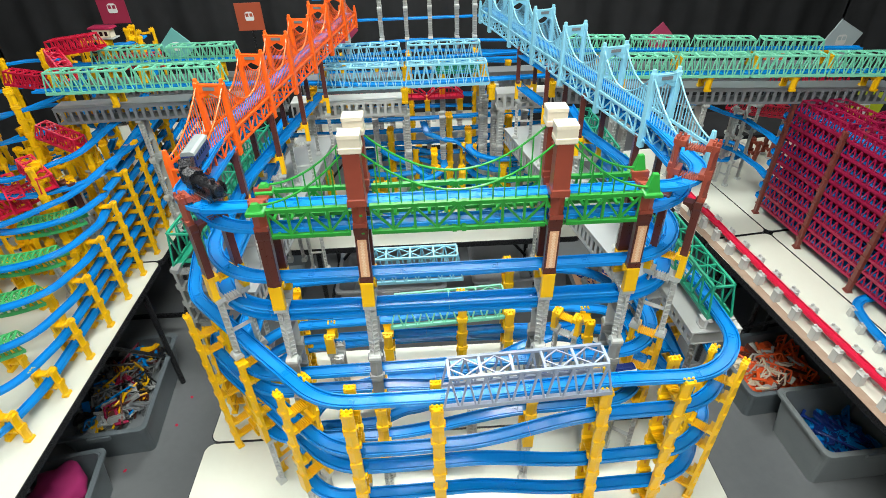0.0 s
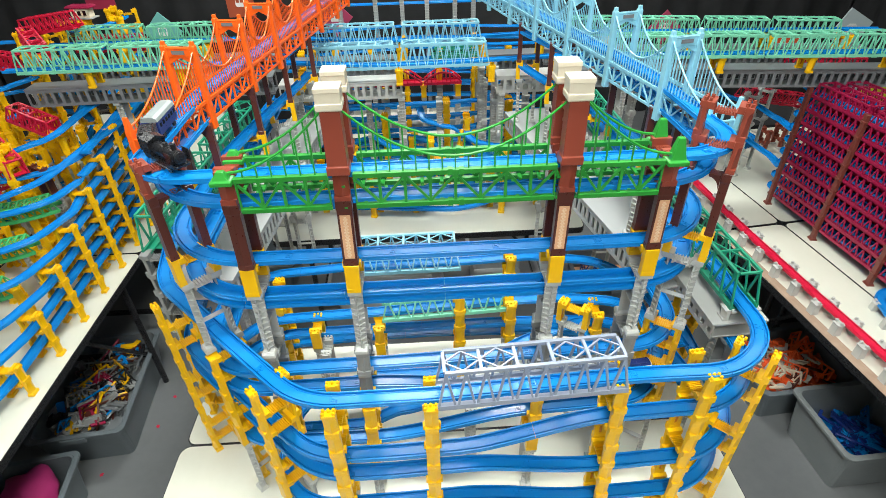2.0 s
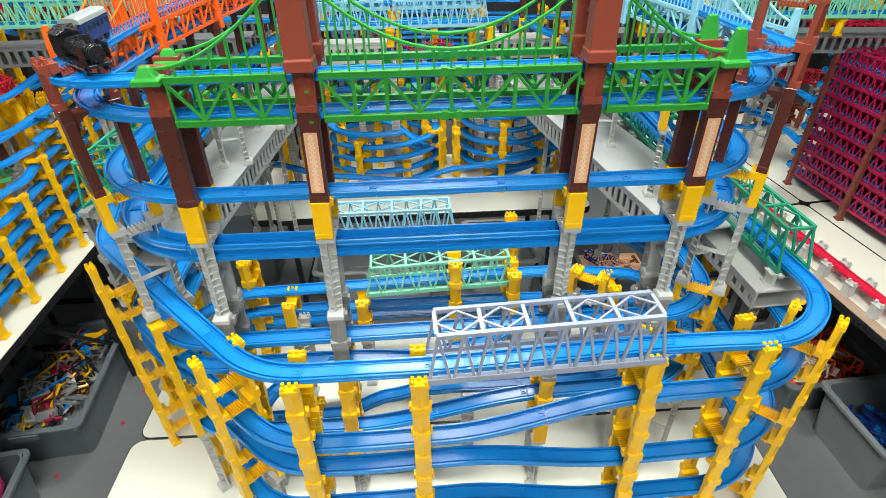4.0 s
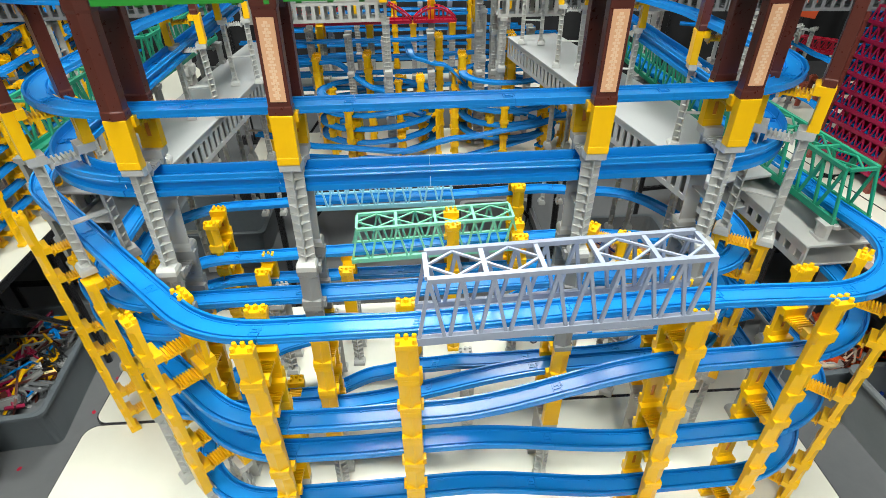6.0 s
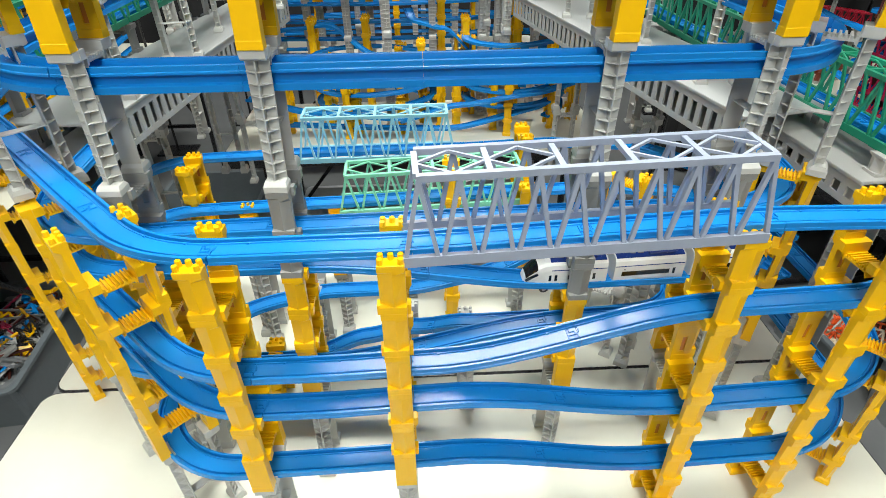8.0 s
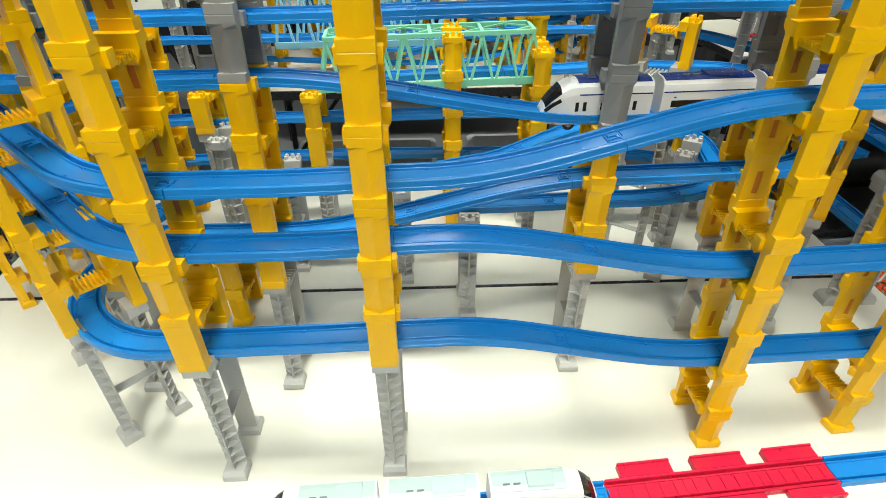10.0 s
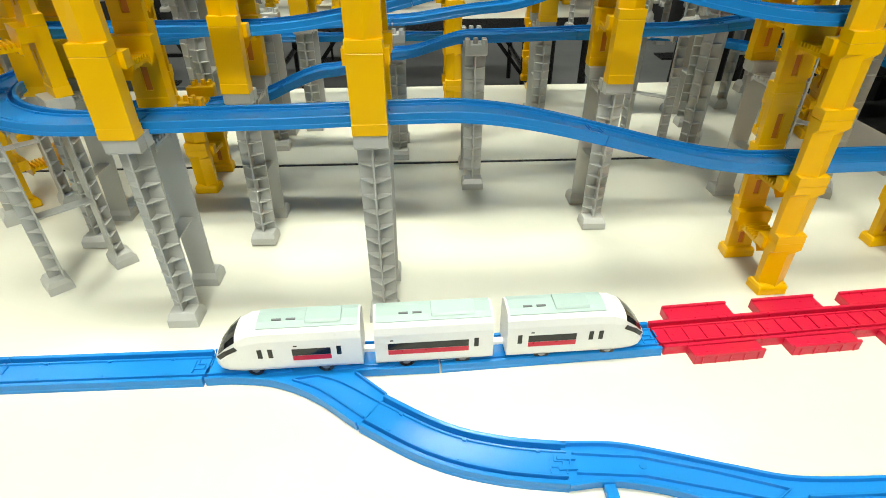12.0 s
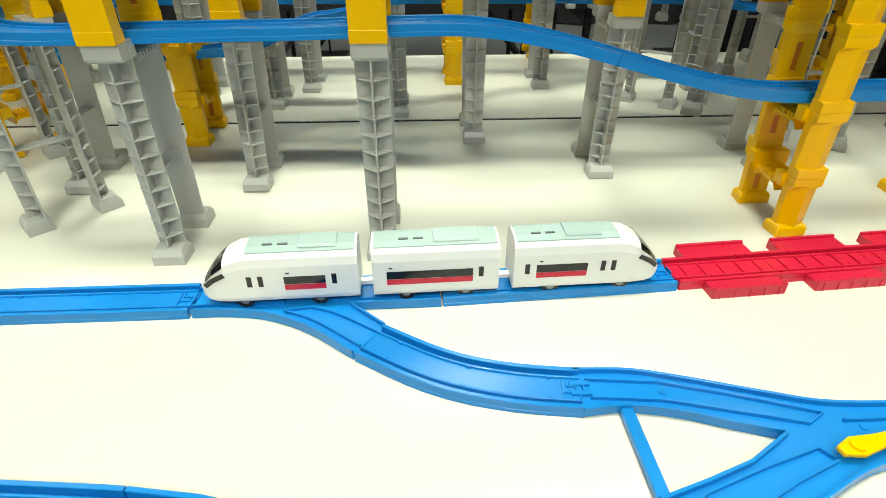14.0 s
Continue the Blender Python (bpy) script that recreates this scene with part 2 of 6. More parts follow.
def table(x0, x1, y0, y1, label, legs=True, turn=0.0, pivot=(0, 0)):
    mid = Matrix.Rotation(radians(turn), 2) @ Vector(((x0 + x1) / 2 - pivot[0], (y0 + y1) / 2 - pivot[1])) + Vector(pivot)
    t = thing("folding_table", label, "table", "white folding tables", pose(mid.x, mid.y, 0, 0, 0, turn))

    def rounded(a, b, r):
        ring = []
        for cx, cy, st in ((a - r, b - r, 0), (-a + r, b - r, 90), (-a + r, -b + r, 180), (a - r, -b + r, 270)):
            ring += [(cx + r * math.cos(radians(st + k * 15)), cy + r * math.sin(radians(st + k * 15))) for k in range(7)]
        return ring

    a, b = (x1 - x0) / 2, (y1 - y0) / 2
    s = Shape()
    s.prism(rounded(a - 0.0035, b - 0.0035, 0.03), -0.0055, 0.0)
    part("tabletop", s.mesh("tabletop", TABLE), t)
    s = Shape()
    s.prism(rounded(a, b, 0.033), -0.032, -0.0006)
    part("edge_band", s.mesh("edge_band", BLACK, 0.001), t, None, "black rubber table edge")
    if legs:
        long_y = b > a
        u, w = (b, a) if long_y else (a, b)

        def at(p, q, z):
            return (q, p, z) if long_y else (p, q, z)

        for sx in (-1, 1):
            lx = sx * (u - 0.16)
            for sy in (-1, 1):
                s = Shape()
                s.rod(at(lx, sy * (w - 0.05), -0.034), at(lx, sy * (w - 0.05), FLOOR_Z), 0.014, 10)
                part("leg", s.mesh("leg", BLACK), t)
            s = Shape()
            s.bar(at(lx, -w + 0.05, -0.5), at(lx, w - 0.05, -0.5), 0.02, 0.02)
            s.bar(at(lx, -w + 0.05, -0.07), at(lx, w - 0.05, -0.07), 0.025, 0.025)
            s.bar(at(lx, w - 0.08, -0.5), at(lx - sx * 0.35, w - 0.08, -0.06), 0.016, 0.016)
            part("leg_brace", s.mesh("leg_brace", BLACK), t)
    return t


table(-0.49, 1.155, 0.60, 1.3665, "white folding table with black edge under the front layout")
table(-0.48, 1.145, 1.3685, 1.762, "white folding table with black edge under the spiral tracks")
table(-0.44, 1.07, 2.468, 3.068, "white folding table with black edge under the rear spirals")
table(-0.62, 1.07, 3.62, 4.22, "white folding table under the rear spirals")
for ly in (0.63, 2.435):
    table(-1.64, -1.03, ly, ly + 1.80, "long white folding table under the yellow spiral piers")
    table(-2.26, -1.65, ly, ly + 1.80, "long white folding table under the yellow spiral piers")
PIV = (1.667, 2.385)
for ly, ln in ((0.580, 1.80), (2.390, 1.02)):
    table(1.667, 2.013, ly, ly + ln, "long white folding table along the red rail", turn=6.4, pivot=PIV)
    table(2.015, 2.615, ly, ly + ln, "long white folding table under the red truss wall", turn=6.4, pivot=PIV)
    table(2.617, 3.215, ly, ly + ln, "long white folding table under the red truss wall", turn=6.4, pivot=PIV)


def draped_table(x0, x1, y0, y1, z):
    """A low block of black cloth that hangs in folds to the floor, added as backdrop."""
    t = thing("draped_table", "low black pleated cloth drape added as backdrop behind the right tables", "table", m=pose((x0 + x1) / 2, (y0 + y1) / 2, FLOOR_Z))
    a, b, h = (x1 - x0) / 2, (y1 - y0) / 2, z - FLOOR_Z
    plan = []
    for (px, py), (qx, qy), (nx, ny) in (((-a, -b), (a, -b), (0, -1)), ((a, -b), (a, b), (1, 0)), ((a, b), (-a, b), (0, 1)), ((-a, b), (-a, -b), (-1, 0))):
        n = int(max(abs(qx - px), abs(qy - py)) / 0.04)
        plan += [(px + (qx - px) * k / n, py + (qy - py) * k / n, nx, ny, k) for k in range(n)]

    def ring(zz, out):
        return [(px + nx * out * (1 + math.sin(k * 1.3)), py + ny * out * (1 + math.sin(k * 1.3)), zz) for px, py, nx, ny, k in plan]

    s = Shape()
    s.loft([ring(0.008, 0.022), ring(h * 0.6, 0.014), ring(h - 0.012, 0.004), ring(h, 0.0)])
    part("tablecloth", s.mesh("tablecloth", CURTAIN, smooth=False), t)
    return t


# Added stand-in for the black curtain, kept low so the signs stay visible.
draped_table(1.95, 3.45, 3.62, 4.05, -0.03)

# ---- toy railway parts ----
BH = 0.066      # height of one pier block
TH = 0.198      # height of one tall leg pier
OFF = 0.035     # leg centre from the track's centre line


def leg_ring(side, back=0.0, w=0.0145, inner=0.0065, shrink=0.0):
    """Footprint of one leg: a ridge outwards, flat inwards. back: how far the corners stand behind the ridge."""
    pts = [(-w, inner), (-w, -0.0105 + back + shrink), (0.0012, -0.0105 + shrink), (w, -0.0105 + back + shrink), (w, inner)]
    c = side * OFF
    return [(x, c + y if side < 0 else c - y) for x, y in pts]


def block_mesh(name, material, h=BH, inlay=None, flat=False):
    """The two leg blocks of one pier level, keyed by side, and the ribbed tray between them, keyed 0."""
    out = {}
    lo, hi = 0.0098, h - 0.0135
    deep, slim = (0.0004, 0.0003) if flat else (0.0078, 0.0058)
    for side in (-1, 1):
        s = Shape()
        # foot band with a ledge, ridged shaft with a slot inwards, plain cap
        rows = ((0.0, 0.0, 0.0141, 0.0052, 0.0003), (0.0006, 0.0, 0.0144, 0.0055, 0.0), (lo, 0.0, 0.0144, 0.0052, 0.0), (lo + 0.0003, deep, 0.0142, 0.0044, 0.0001),
                (hi, slim, 0.0142, 0.0044, 0.0001), (h - 0.0085, 0.0003, 0.0143, 0.0050, 0.0), (h - 0.0007, 0.0, 0.0143, 0.0053, 0.0), (h - 0.0001, 0.0, 0.0140, 0.0051, 0.0003))
        s.loft([[(x, y, z) for x, y in leg_ring(side, b, w, n, k)] for z, b, w, n, k in rows])
        a, b = (15 + 4, 15), (20, 20 + 4)
        s.m.pop(s.f.index((*a, *b)))
        s.f.remove((*a, *b))
        y0 = s.v[15][1]
        y1 = y0 + side * 0.0018
        zs = (lo + 0.007, hi - 0.008)
        o = len(s.v)
        s.v += [(x, y, z) for y in (y0, y1) for x, z in ((0.0032, zs[0]), (-0.0032, zs[0]), (-0.0032, zs[1]), (0.0032, zs[1]))]
        ring = [*a, *b]
        for i in range(4):
            j = (i + 1) % 4
            s.f += [(ring[i], ring[j], o + j, o + i), (o + i, o + j, o + 4 + j, o + 4 + i)]
            s.m += [0, 0]
        # Slot floor takes the inlay tone, painted for shade and light through plastic.
        s.f.append((o + 4, o + 5, o + 6, o + 7))
        s.m.append(1)
        out[side] = s.mesh(name, [material, inlay or material], 0.0005)
    out[0] = comb_mesh(name + "_tray", material, h)
    return out


def comb_mesh(name, material, h, wide=0.0186, ribs=8):
    """Tray between two legs: pierced lugs beside the legs and a floor with raised cross ribs."""
    s = Shape()
    rows = [(-0.0314, wide, h - 0.0125, h + 0.0006), (-0.0196, wide, h - 0.0125, h + 0.0006), (-0.0194, 0.0136, h - 0.0250, h - 0.0115)]
    n = ribs * 2
    for k in range(n):
        y0, y1 = -0.0185 + 0.037 * k / n, -0.0185 + 0.037 * (k + 1) / n
        z = h - 0.0120 if k % 2 == 0 else h - 0.0160
        under = h - 0.0190 if 0 < k < n - 1 else h - 0.0220
        rows += [(y0 + 0.0002, 0.0136, under, z), (y1 - 0.0002, 0.0136, under, z)]
    rows += [(0.0194, 0.0136, h - 0.0250, h - 0.0115), (0.0196, wide, h - 0.0125, h + 0.0006), (0.0314, wide, h - 0.0125, h + 0.0006)]
    s.loft([[(-w, y, z0), (w, y, z0), (w, y, z1), (-w, y, z1)] for y, w, z0, z1 in rows])
    return s.mesh(name, material)


def stud_mesh(name, material):
    out = {}
    for side in (-1, 1):
        s = Shape()
        for sx in (-0.0105, 0.0, 0.0105):
            for dy in (-0.0062, 0.0028):
                if sx == 0.0 and dy < 0:
                    continue
                s.rod((sx, side * OFF + dy, 0), (sx, side * OFF + dy, 0.0065), 0.0036, 8, r2=0.0031)
        out[side] = s.mesh(name, material)
    return out


def foot_mesh(name, material):
    out = {}
    for side in (-1, 1):
        s = Shape()
        c = side * OFF
        o = [(-0.0155, -0.0112), (0.0155, -0.0112), (0.0175, 0.0105), (-0.0175, 0.0105)]
        o = [(x, -side * y) if side > 0 else (x, y) for x, y in o]
        s.loft([[(x, c + y, 0) for x, y in o], [(x, c + y, 0.009) for x, y in o], [(x * 0.9, c + y * 0.8, 0.013) for x, y in o]])
        out[side] = s.mesh(name, material, 0.0012)
    return out


def tall_mesh(name, material, h=TH):
    """Two plate legs with open chevron shelves outwards, a brace and a ribbed head."""
    out = {}
    for side in (-1, 1):
        s = Shape()
        c = side * OFF
        yi, yo = c - side * 0.0092, c - side * 0.0072
        y0, y1 = sorted((yi, yo))

        def wide(z):
            return 0.0122 + 0.0019 * z / h

        s.loft([[(-wide(z), y0, z), (wide(z), y0, z), (wide(z), y1, z), (-wide(z), y1, z)] for z in (0.012, h - 0.012)])
        n = 11
        for k in range(1, n + 1):
            z = 0.009 + (h - 0.024) * k / n
            w = wide(z)
            a = [(-w, yo - side * 0.0004), (-w, yo + side * 0.0016), (0.0, yo + side * 0.0118), (w, yo + side * 0.0016), (w, yo - side * 0.0004)]
            s.loft([[(x, y, z + dz) for x, y in a] for dz in (0, 0.0013)])
        f0, f1 = sorted((yo - side * 0.0003, yo + side * 0.0113))
        s.box(-0.0009, 0.0009, f0, f1, 0.012, h - 0.009)
        # foot
        g0, g1 = sorted((c - side * 0.0135, c + side * 0.0115))
        s.loft([[(-x, g0 + e, z), (x, g0 + e, z), (x, g1 - e, z), (-x, g1 - e, z)] for z, x, e in ((0, 0.0148, 0), (0.0090, 0.0146, 0.0004), (0.0105, 0.0140, 0.0014), (0.0150, 0.0128, 0.0045))])
        # head collar
        h0, h1 = sorted((c - side * 0.0105, c + side * 0.0085))
        s.loft([[(-x, h0 + e, z), (x, h0 + e, z), (x, h1 - e, z), (-x, h1 - e, z)] for z, x, e in ((h - 0.0135, 0.0138, 0.003), (h - 0.0110, 0.0143, 0.0), (h, 0.0143, 0.0))])
        s.bar((0, c - side * 0.009, h * 0.43), (0, 0, h * 0.43), 0.014, 0.0020)
        out[side] = s.mesh(name, material, 0.0003)
    out[0] = comb_mesh(name + "_head", material, h, 0.0150, 6)
    return out


def brown_mesh(name, material, h, ridge):
    """Tall dark pier section, smooth faced, with curved haunches under the top."""
    out = {}
    for side in (-1, 1):
        s = Shape()
        c = side * OFF
        pts = [(-0.0145, 0.0085), (-0.0145, -0.008), (0, -0.0125 if ridge else -0.0082), (0.0145, -0.008), (0.0145, 0.0085)]
        rings = []
        for z, k in ((0, 1.04), (0.010, 1.04), (0.012, 0.98), (h - 0.022, 0.98), (h - 0.018, 1.06), (h, 1.06)):
            rings.append([(x * k, c + (y * k if side < 0 else -y * k), z) for x, y in pts])
        s.loft(rings)
        arc = [(c - side * 0.0097, h - 0.040)] + [(c - side * (0.0097 + 0.022 * (1 - math.cos(t))), h - 0.040 + 0.026 * math.sin(t)) for t in (0.4, 0.8, 1.2, 1.57)] + [(c - side * 0.0317, h - 0.008), (c - side * 0.0097, h - 0.008)]
        s.loft([[(sx, y, z) for y, z in arc] for sx in (-0.012, 0.012)])
        out[side] = s.mesh(name, material, 0.0008)
    return out


def inlay_mesh(h):
    """Tan brick inlay of one leg, with its courses standing proud."""
    s = Shape()
    y = -OFF - 0.0082
    s.box(-0.0098, 0.0098, y - 0.0008, y, 0.018, h - 0.030)
    n = 25
    for k in range(n):
        z = 0.021 + (h - 0.054) * k / n
        if k % 2:
            s.box(-0.0046, -0.0004, y - 0.0014, y - 0.0009, z, z + 0.0030, 1)
            s.box(0.0004, 0.0046, y - 0.0014, y - 0.0009, z, z + 0.0030, 1)
        else:
            s.box(-0.0024, 0.0024, y - 0.0014, y - 0.0009, z, z + 0.0030, 1)
    return s.mesh("inlay", [TAN, SAND])


YB = block_mesh("yellow_block", YELLOW, inlay=SLOT_SHADE)
YP = block_mesh("plain_yellow_block", YELLOW, inlay=SLOT_SHADE, flat=True)
GB = block_mesh("grey_block", MIDGREY)
WB = block_mesh("pale_grey_block", GREY)
RB = block_mesh("rust_block", RUST)
YS, GS, RS = stud_mesh("yellow_studs", YELLOW), stud_mesh("grey_studs", GREY), stud_mesh("rust_studs", RUST)
YF, GF, BF = foot_mesh("yellow_foot", YELLOW), foot_mesh("grey_foot", GREY), foot_mesh("brown_foot", BROWN)
TL = tall_mesh("grey_tall_leg", LEGGREY)
TP = tall_mesh("pale_tall_leg", PALE)
BRH = 0.145
BR, BRP = brown_mesh("brown_section", BROWN, BRH, True), brown_mesh("brown_section_flat", BROWN, BRH, False)
BRI = inlay_mesh(BRH)
LABELS = {
    "Y": "track pier of stacked yellow plastic blocks standing on the table",
    "TY": "track pier of yellow blocks stacked on ribbed grey legs",
    "T": "grey ribbed plastic track pier with flat feet",
    "B": "tall track pier of brown, yellow and grey plastic sections",
    "G": "track pier of stacked grey plastic blocks",
}


def pier(x, y, ang, stack, z0=0.0, top=True, grp="track piers", th=TH, lean=(0.0, 0.0), bh=BH):
    """A pier gate over the track. Stack, from below: f foot, T tall legs, P pale legs, Y/N yellow, G grey, W pale grey, R rust, B/b/I brown."""
    key = "B" if any(c in stack for c in "BbI") else "TY" if ("T" in stack or "P" in stack) and "Y" in stack else "T" if ("T" in stack or "P" in stack) else "G" if "G" in stack or "W" in stack else "Y"
    ob = thing("track_pier", LABELS[key], "pier", grp, pose(x, y, z0, lean[1], lean[0], 0) @ pose(0, 0, 0, 0, 0, ang))
    heights = list(th) if isinstance(th, tuple) else [th] * len(stack)
    z = 0.0
    last = below = "Y"
    for c in stack:
        if c == "f":
            for side in (-1, 1):
                part("foot", (YF if "Y" in stack else GF)[side], ob, pose(0, 0, z))
            continue
        below, last = last, c
        if c in "YNGRW":
            kit = {"G": GB, "R": RB, "W": WB}.get(c, YP if below in "TP" else YB)
            label = {"G": "grey leg block", "W": "pale grey leg block", "R": "red-brown leg block"}.get(c, "yellow leg block")
            for side in (-1, 1):
                part("leg_block", kit[side], ob, pose(0, 0, z) @ Matrix.Diagonal((1, 1, bh / BH, 1)), label)
            if c != "N":
                part("tray", kit[0], ob, pose(0, 0, z) @ Matrix.Diagonal((1, 1, bh / BH, 1)))
            z += bh
        elif c in "TP":
            kit = TL if c == "T" else TP
            tall = heights.pop(0)
            m = pose(0, 0, z) @ Matrix.Diagonal((1, 1, tall / TH, 1))
            for side in (-1, 1):
                part("ribbed_leg", kit[side], ob, m, "grey ribbed leg")
            part("head_tray", kit[0], ob, m, "grey ribbed head tray")
            z += tall
        elif c in "BbI":
            kit = BR if c == "B" else BRP
            for side in (-1, 1):
                leg = part("tall_leg_section", kit[side], ob, pose(0, 0, z), "dark brown tall leg section")
                if c == "I" and side < 0:
                    part("brick_inlay", BRI, leg, None, "tan brick pattern inlay")
            z += BRH
    if top:
        kit = {"G": GS, "T": GS, "P": GS, "R": RS}.get(last, YS)
        for side in (-1, 1):
            part("studs", kit[side], ob, pose(0, 0, z))
    return z0 + z


# ---- rails ----
RW = 0.0185


def rail_profile(deep=0.0):
    """Half from the bed outwards: sunken bed, running ridge, wheel groove, rounded rim, skirt."""
    b = -0.0100 - deep
    half = [(0.0092, -0.0034), (0.0096, -0.0018), (0.0099, -0.0016), (0.0108, -0.0016), (0.0111, -0.0019), (0.0113, -0.0070),
            (0.0147, -0.0070), (0.0149, -0.0005), (0.0153, 0.0), (0.0181, 0.0), (RW, -0.0005)]
    if deep:
        half = [(0.0090, -0.0125), (0.0134, -0.0125), (0.0140, -0.0118), (0.0143, -0.0008), (0.0148, 0.0), (0.0181, 0.0), (RW, -0.0005)]
        half += [(RW, -0.0065), (RW + 0.0014, -0.0075), (RW + 0.0014, -0.0100), (RW - 0.0060, -0.0112), (RW - 0.0060, b + 0.0095), (RW + 0.0016, b + 0.0082), (RW + 0.0014, b), (RW - 0.0065, b), (RW - 0.0065, -0.0165)]
    else:
        half += [(RW, -0.0062), (RW + 0.0004, -0.0066), (RW + 0.0004, b)]
    return half + [(-u, w) for u, w in reversed(half)]


def resample(pts, rad, step):
    """Rounds the corners of a plan polyline and eases the height from point to point."""
    P = [Vector(p) for p in pts]
    out = [P[0].copy()]
    keys = [(0, P[0].z)]
    plan = [P[0].xy]
    marks = [0.0]
    dense = [P[0].xy.copy()]
    mark_idx = [0]
    for i in range(1, len(P) - 1):
        a, b, c = P[i - 1].xy, P[i].xy, P[i + 1].xy
        u, w = (a - b), (c - b)
        la, lc = u.length, w.length
        u, w = u / la, w / lc
        ang = math.acos(max(-1, min(1, u.dot(w))))
        if math.pi - ang < 0.01:
            dense.append(b.copy())
            mark_idx.append(len(dense) - 1)
            continue
        tl = min(rad / math.tan(ang / 2), 0.49 * la, 0.49 * lc)
        r = tl * math.tan(ang / 2)
        s, e = b + u * tl, b + w * tl
        n = max(2, int((math.pi - ang) / 0.09))
        ctr = b + (u + w).normalized() * (r / math.sin(ang / 2))
        v0, v1 = s - ctr, e - ctr
        full = math.atan2(v0.x * v1.y - v0.y * v1.x, v0.dot(v1))
        arc = []
        for k in range(n + 1):
            th = full * k / n
            arc.append(ctr + Vector((v0.x * math.cos(th) - v0.y * math.sin(th), v0.x * math.sin(th) + v0.y * math.cos(th))))
        dense += arc
        mark_idx.append(len(dense) - 1 - n // 2)
    dense.append(P[-1].xy.copy())
    mark_idx.append(len(dense) - 1)
    cum = [0.0]
    for a, b in zip(dense, dense[1:]):
        cum.append(cum[-1] + (b - a).length)
    ks = [(cum[j], P[i].z) for i, j in enumerate(mark_idx)]

    def zat(s):
        for (s0, z0), (s1, z1) in zip(ks, ks[1:]):
            if s <= s1 + 1e-9:
                t = (s - s0) / max(1e-9, s1 - s0)
                t = max(0, min(1, t))
                return z0 + (z1 - z0) * t * t * (3 - 2 * t)
        return ks[-1][1]

    total = cum[-1]
    n = max(2, int(total / step))
    res = []
    j = 0
    for k in range(n + 1):
        s = total * k / n
        while j < len(cum) - 2 and cum[j + 1] < s:
            j += 1
        t = (s - cum[j]) / max(1e-9, cum[j + 1] - cum[j])
        p = dense[j].lerp(dense[j + 1], t)
        res.append(Vector((p.x, p.y, zat(s))))
    return res, total


def sweep(path, prof, caps=True):
    s = Shape()
    rings = []
    for i, p in enumerate(path):
        d = path[min(i + 1, len(path) - 1)] - path[max(i - 1, 0)]
        d.normalize()
        side = Vector((d.y, -d.x, 0)).normalized()
        up = side.cross(d).normalized()
        rings.append([p + side * u + up * w for u, w in prof])
    s.loft(rings, caps=caps)
    return s


def track(pts, rad=0.19, material=None, pieces=True, deep=0.0, step=0.014, label="", name="toy_track"):
    """A run of rail; pts give the top of the rail along its centre line."""
    material = material or BLUE
    path, total = resample(pts, rad, step)
    ob = thing(name, label or "blue plastic toy train track carried by piers", "track", "blue toy tracks")
    if not pieces:
        part("rail", sweep(path, rail_profile(deep)).mesh("rail", material, smooth=35), ob)
        return ob
    n = max(1, round(total / 0.2065))
    for k in range(n):
        i0, i1 = round(k * (len(path) - 1) / n), round((k + 1) * (len(path) - 1) / n)
        seg = [p.copy() for p in path[i0:i1 + 1]]
        if len(seg) < 2:
            continue
        d = (seg[-1] - seg[-2]).normalized()
        seg[-1] = seg[-1] - d * 0.0006
        s = sweep(seg, rail_profile(deep))
        # small nubs along the inner ridges
        for f in () if deep else (1 / 6, 0.5, 5 / 6):
            i = min(int(f * (len(seg) - 1)), len(seg) - 2)
            g = (seg[i + 1] - seg[i]).normalized()
            across = Vector((g.y, -g.x, 0)).normalized()
            for sg in (-1, 1):
                c = seg[i].lerp(seg[i + 1], 0.5) + across * (sg * 0.0090) - across.cross(g) * 0.0024
                s.bar(c - g * 0.0016, c + g * 0.0016, 0.0018, 0.0022)
        # joint tab and socket marks on the rail bed
        e = seg[-1]
        side = Vector((d.y, -d.x, 0)).normalized()
        up = side.cross(d).normalized()
        rail = part("rail", s.mesh("rail", material, smooth=35), ob)
        s = Shape()
        lift = 0.0114 if deep else 0.0036

        def mark(x0, y0_, x1, y1_):
            s.bar(e + d * x0 + side * y0_ - up * lift, e + d * x1 + side * y1_ - up * lift, 0.0010, 0.0030)

        mark(-0.0125, -0.0080, -0.0125, 0.0080)
        mark(-0.0095, -0.0080, -0.0095, -0.0020)
        mark(-0.0095, -0.0020, -0.0030, -0.0020)
        mark(-0.0030, -0.0020, -0.0030, 0.0020)
        mark(-0.0125, 0.0035, -0.0005, 0.0035)
        mark(-0.0005, 0.0035, -0.0005, 0.0080)
        mark(0.0022, -0.0080, 0.0022, 0.0010)
        part("joint", s.mesh("joint", material), rail)
    return ob


# ---- bridges ----
def along(p, q):
    """A pose at p with x along p to q (with its slope) and z up."""
    p, q = Vector(p), Vector(q)
    d = (q - p).normalized()
    yv = Vector((-d.y, d.x, 0)).normalized()
    zv = d.cross(yv)
    m = Matrix((d, yv, zv)).transposed().to_4x4()
    m.translation = p
    return m, (q - p).length


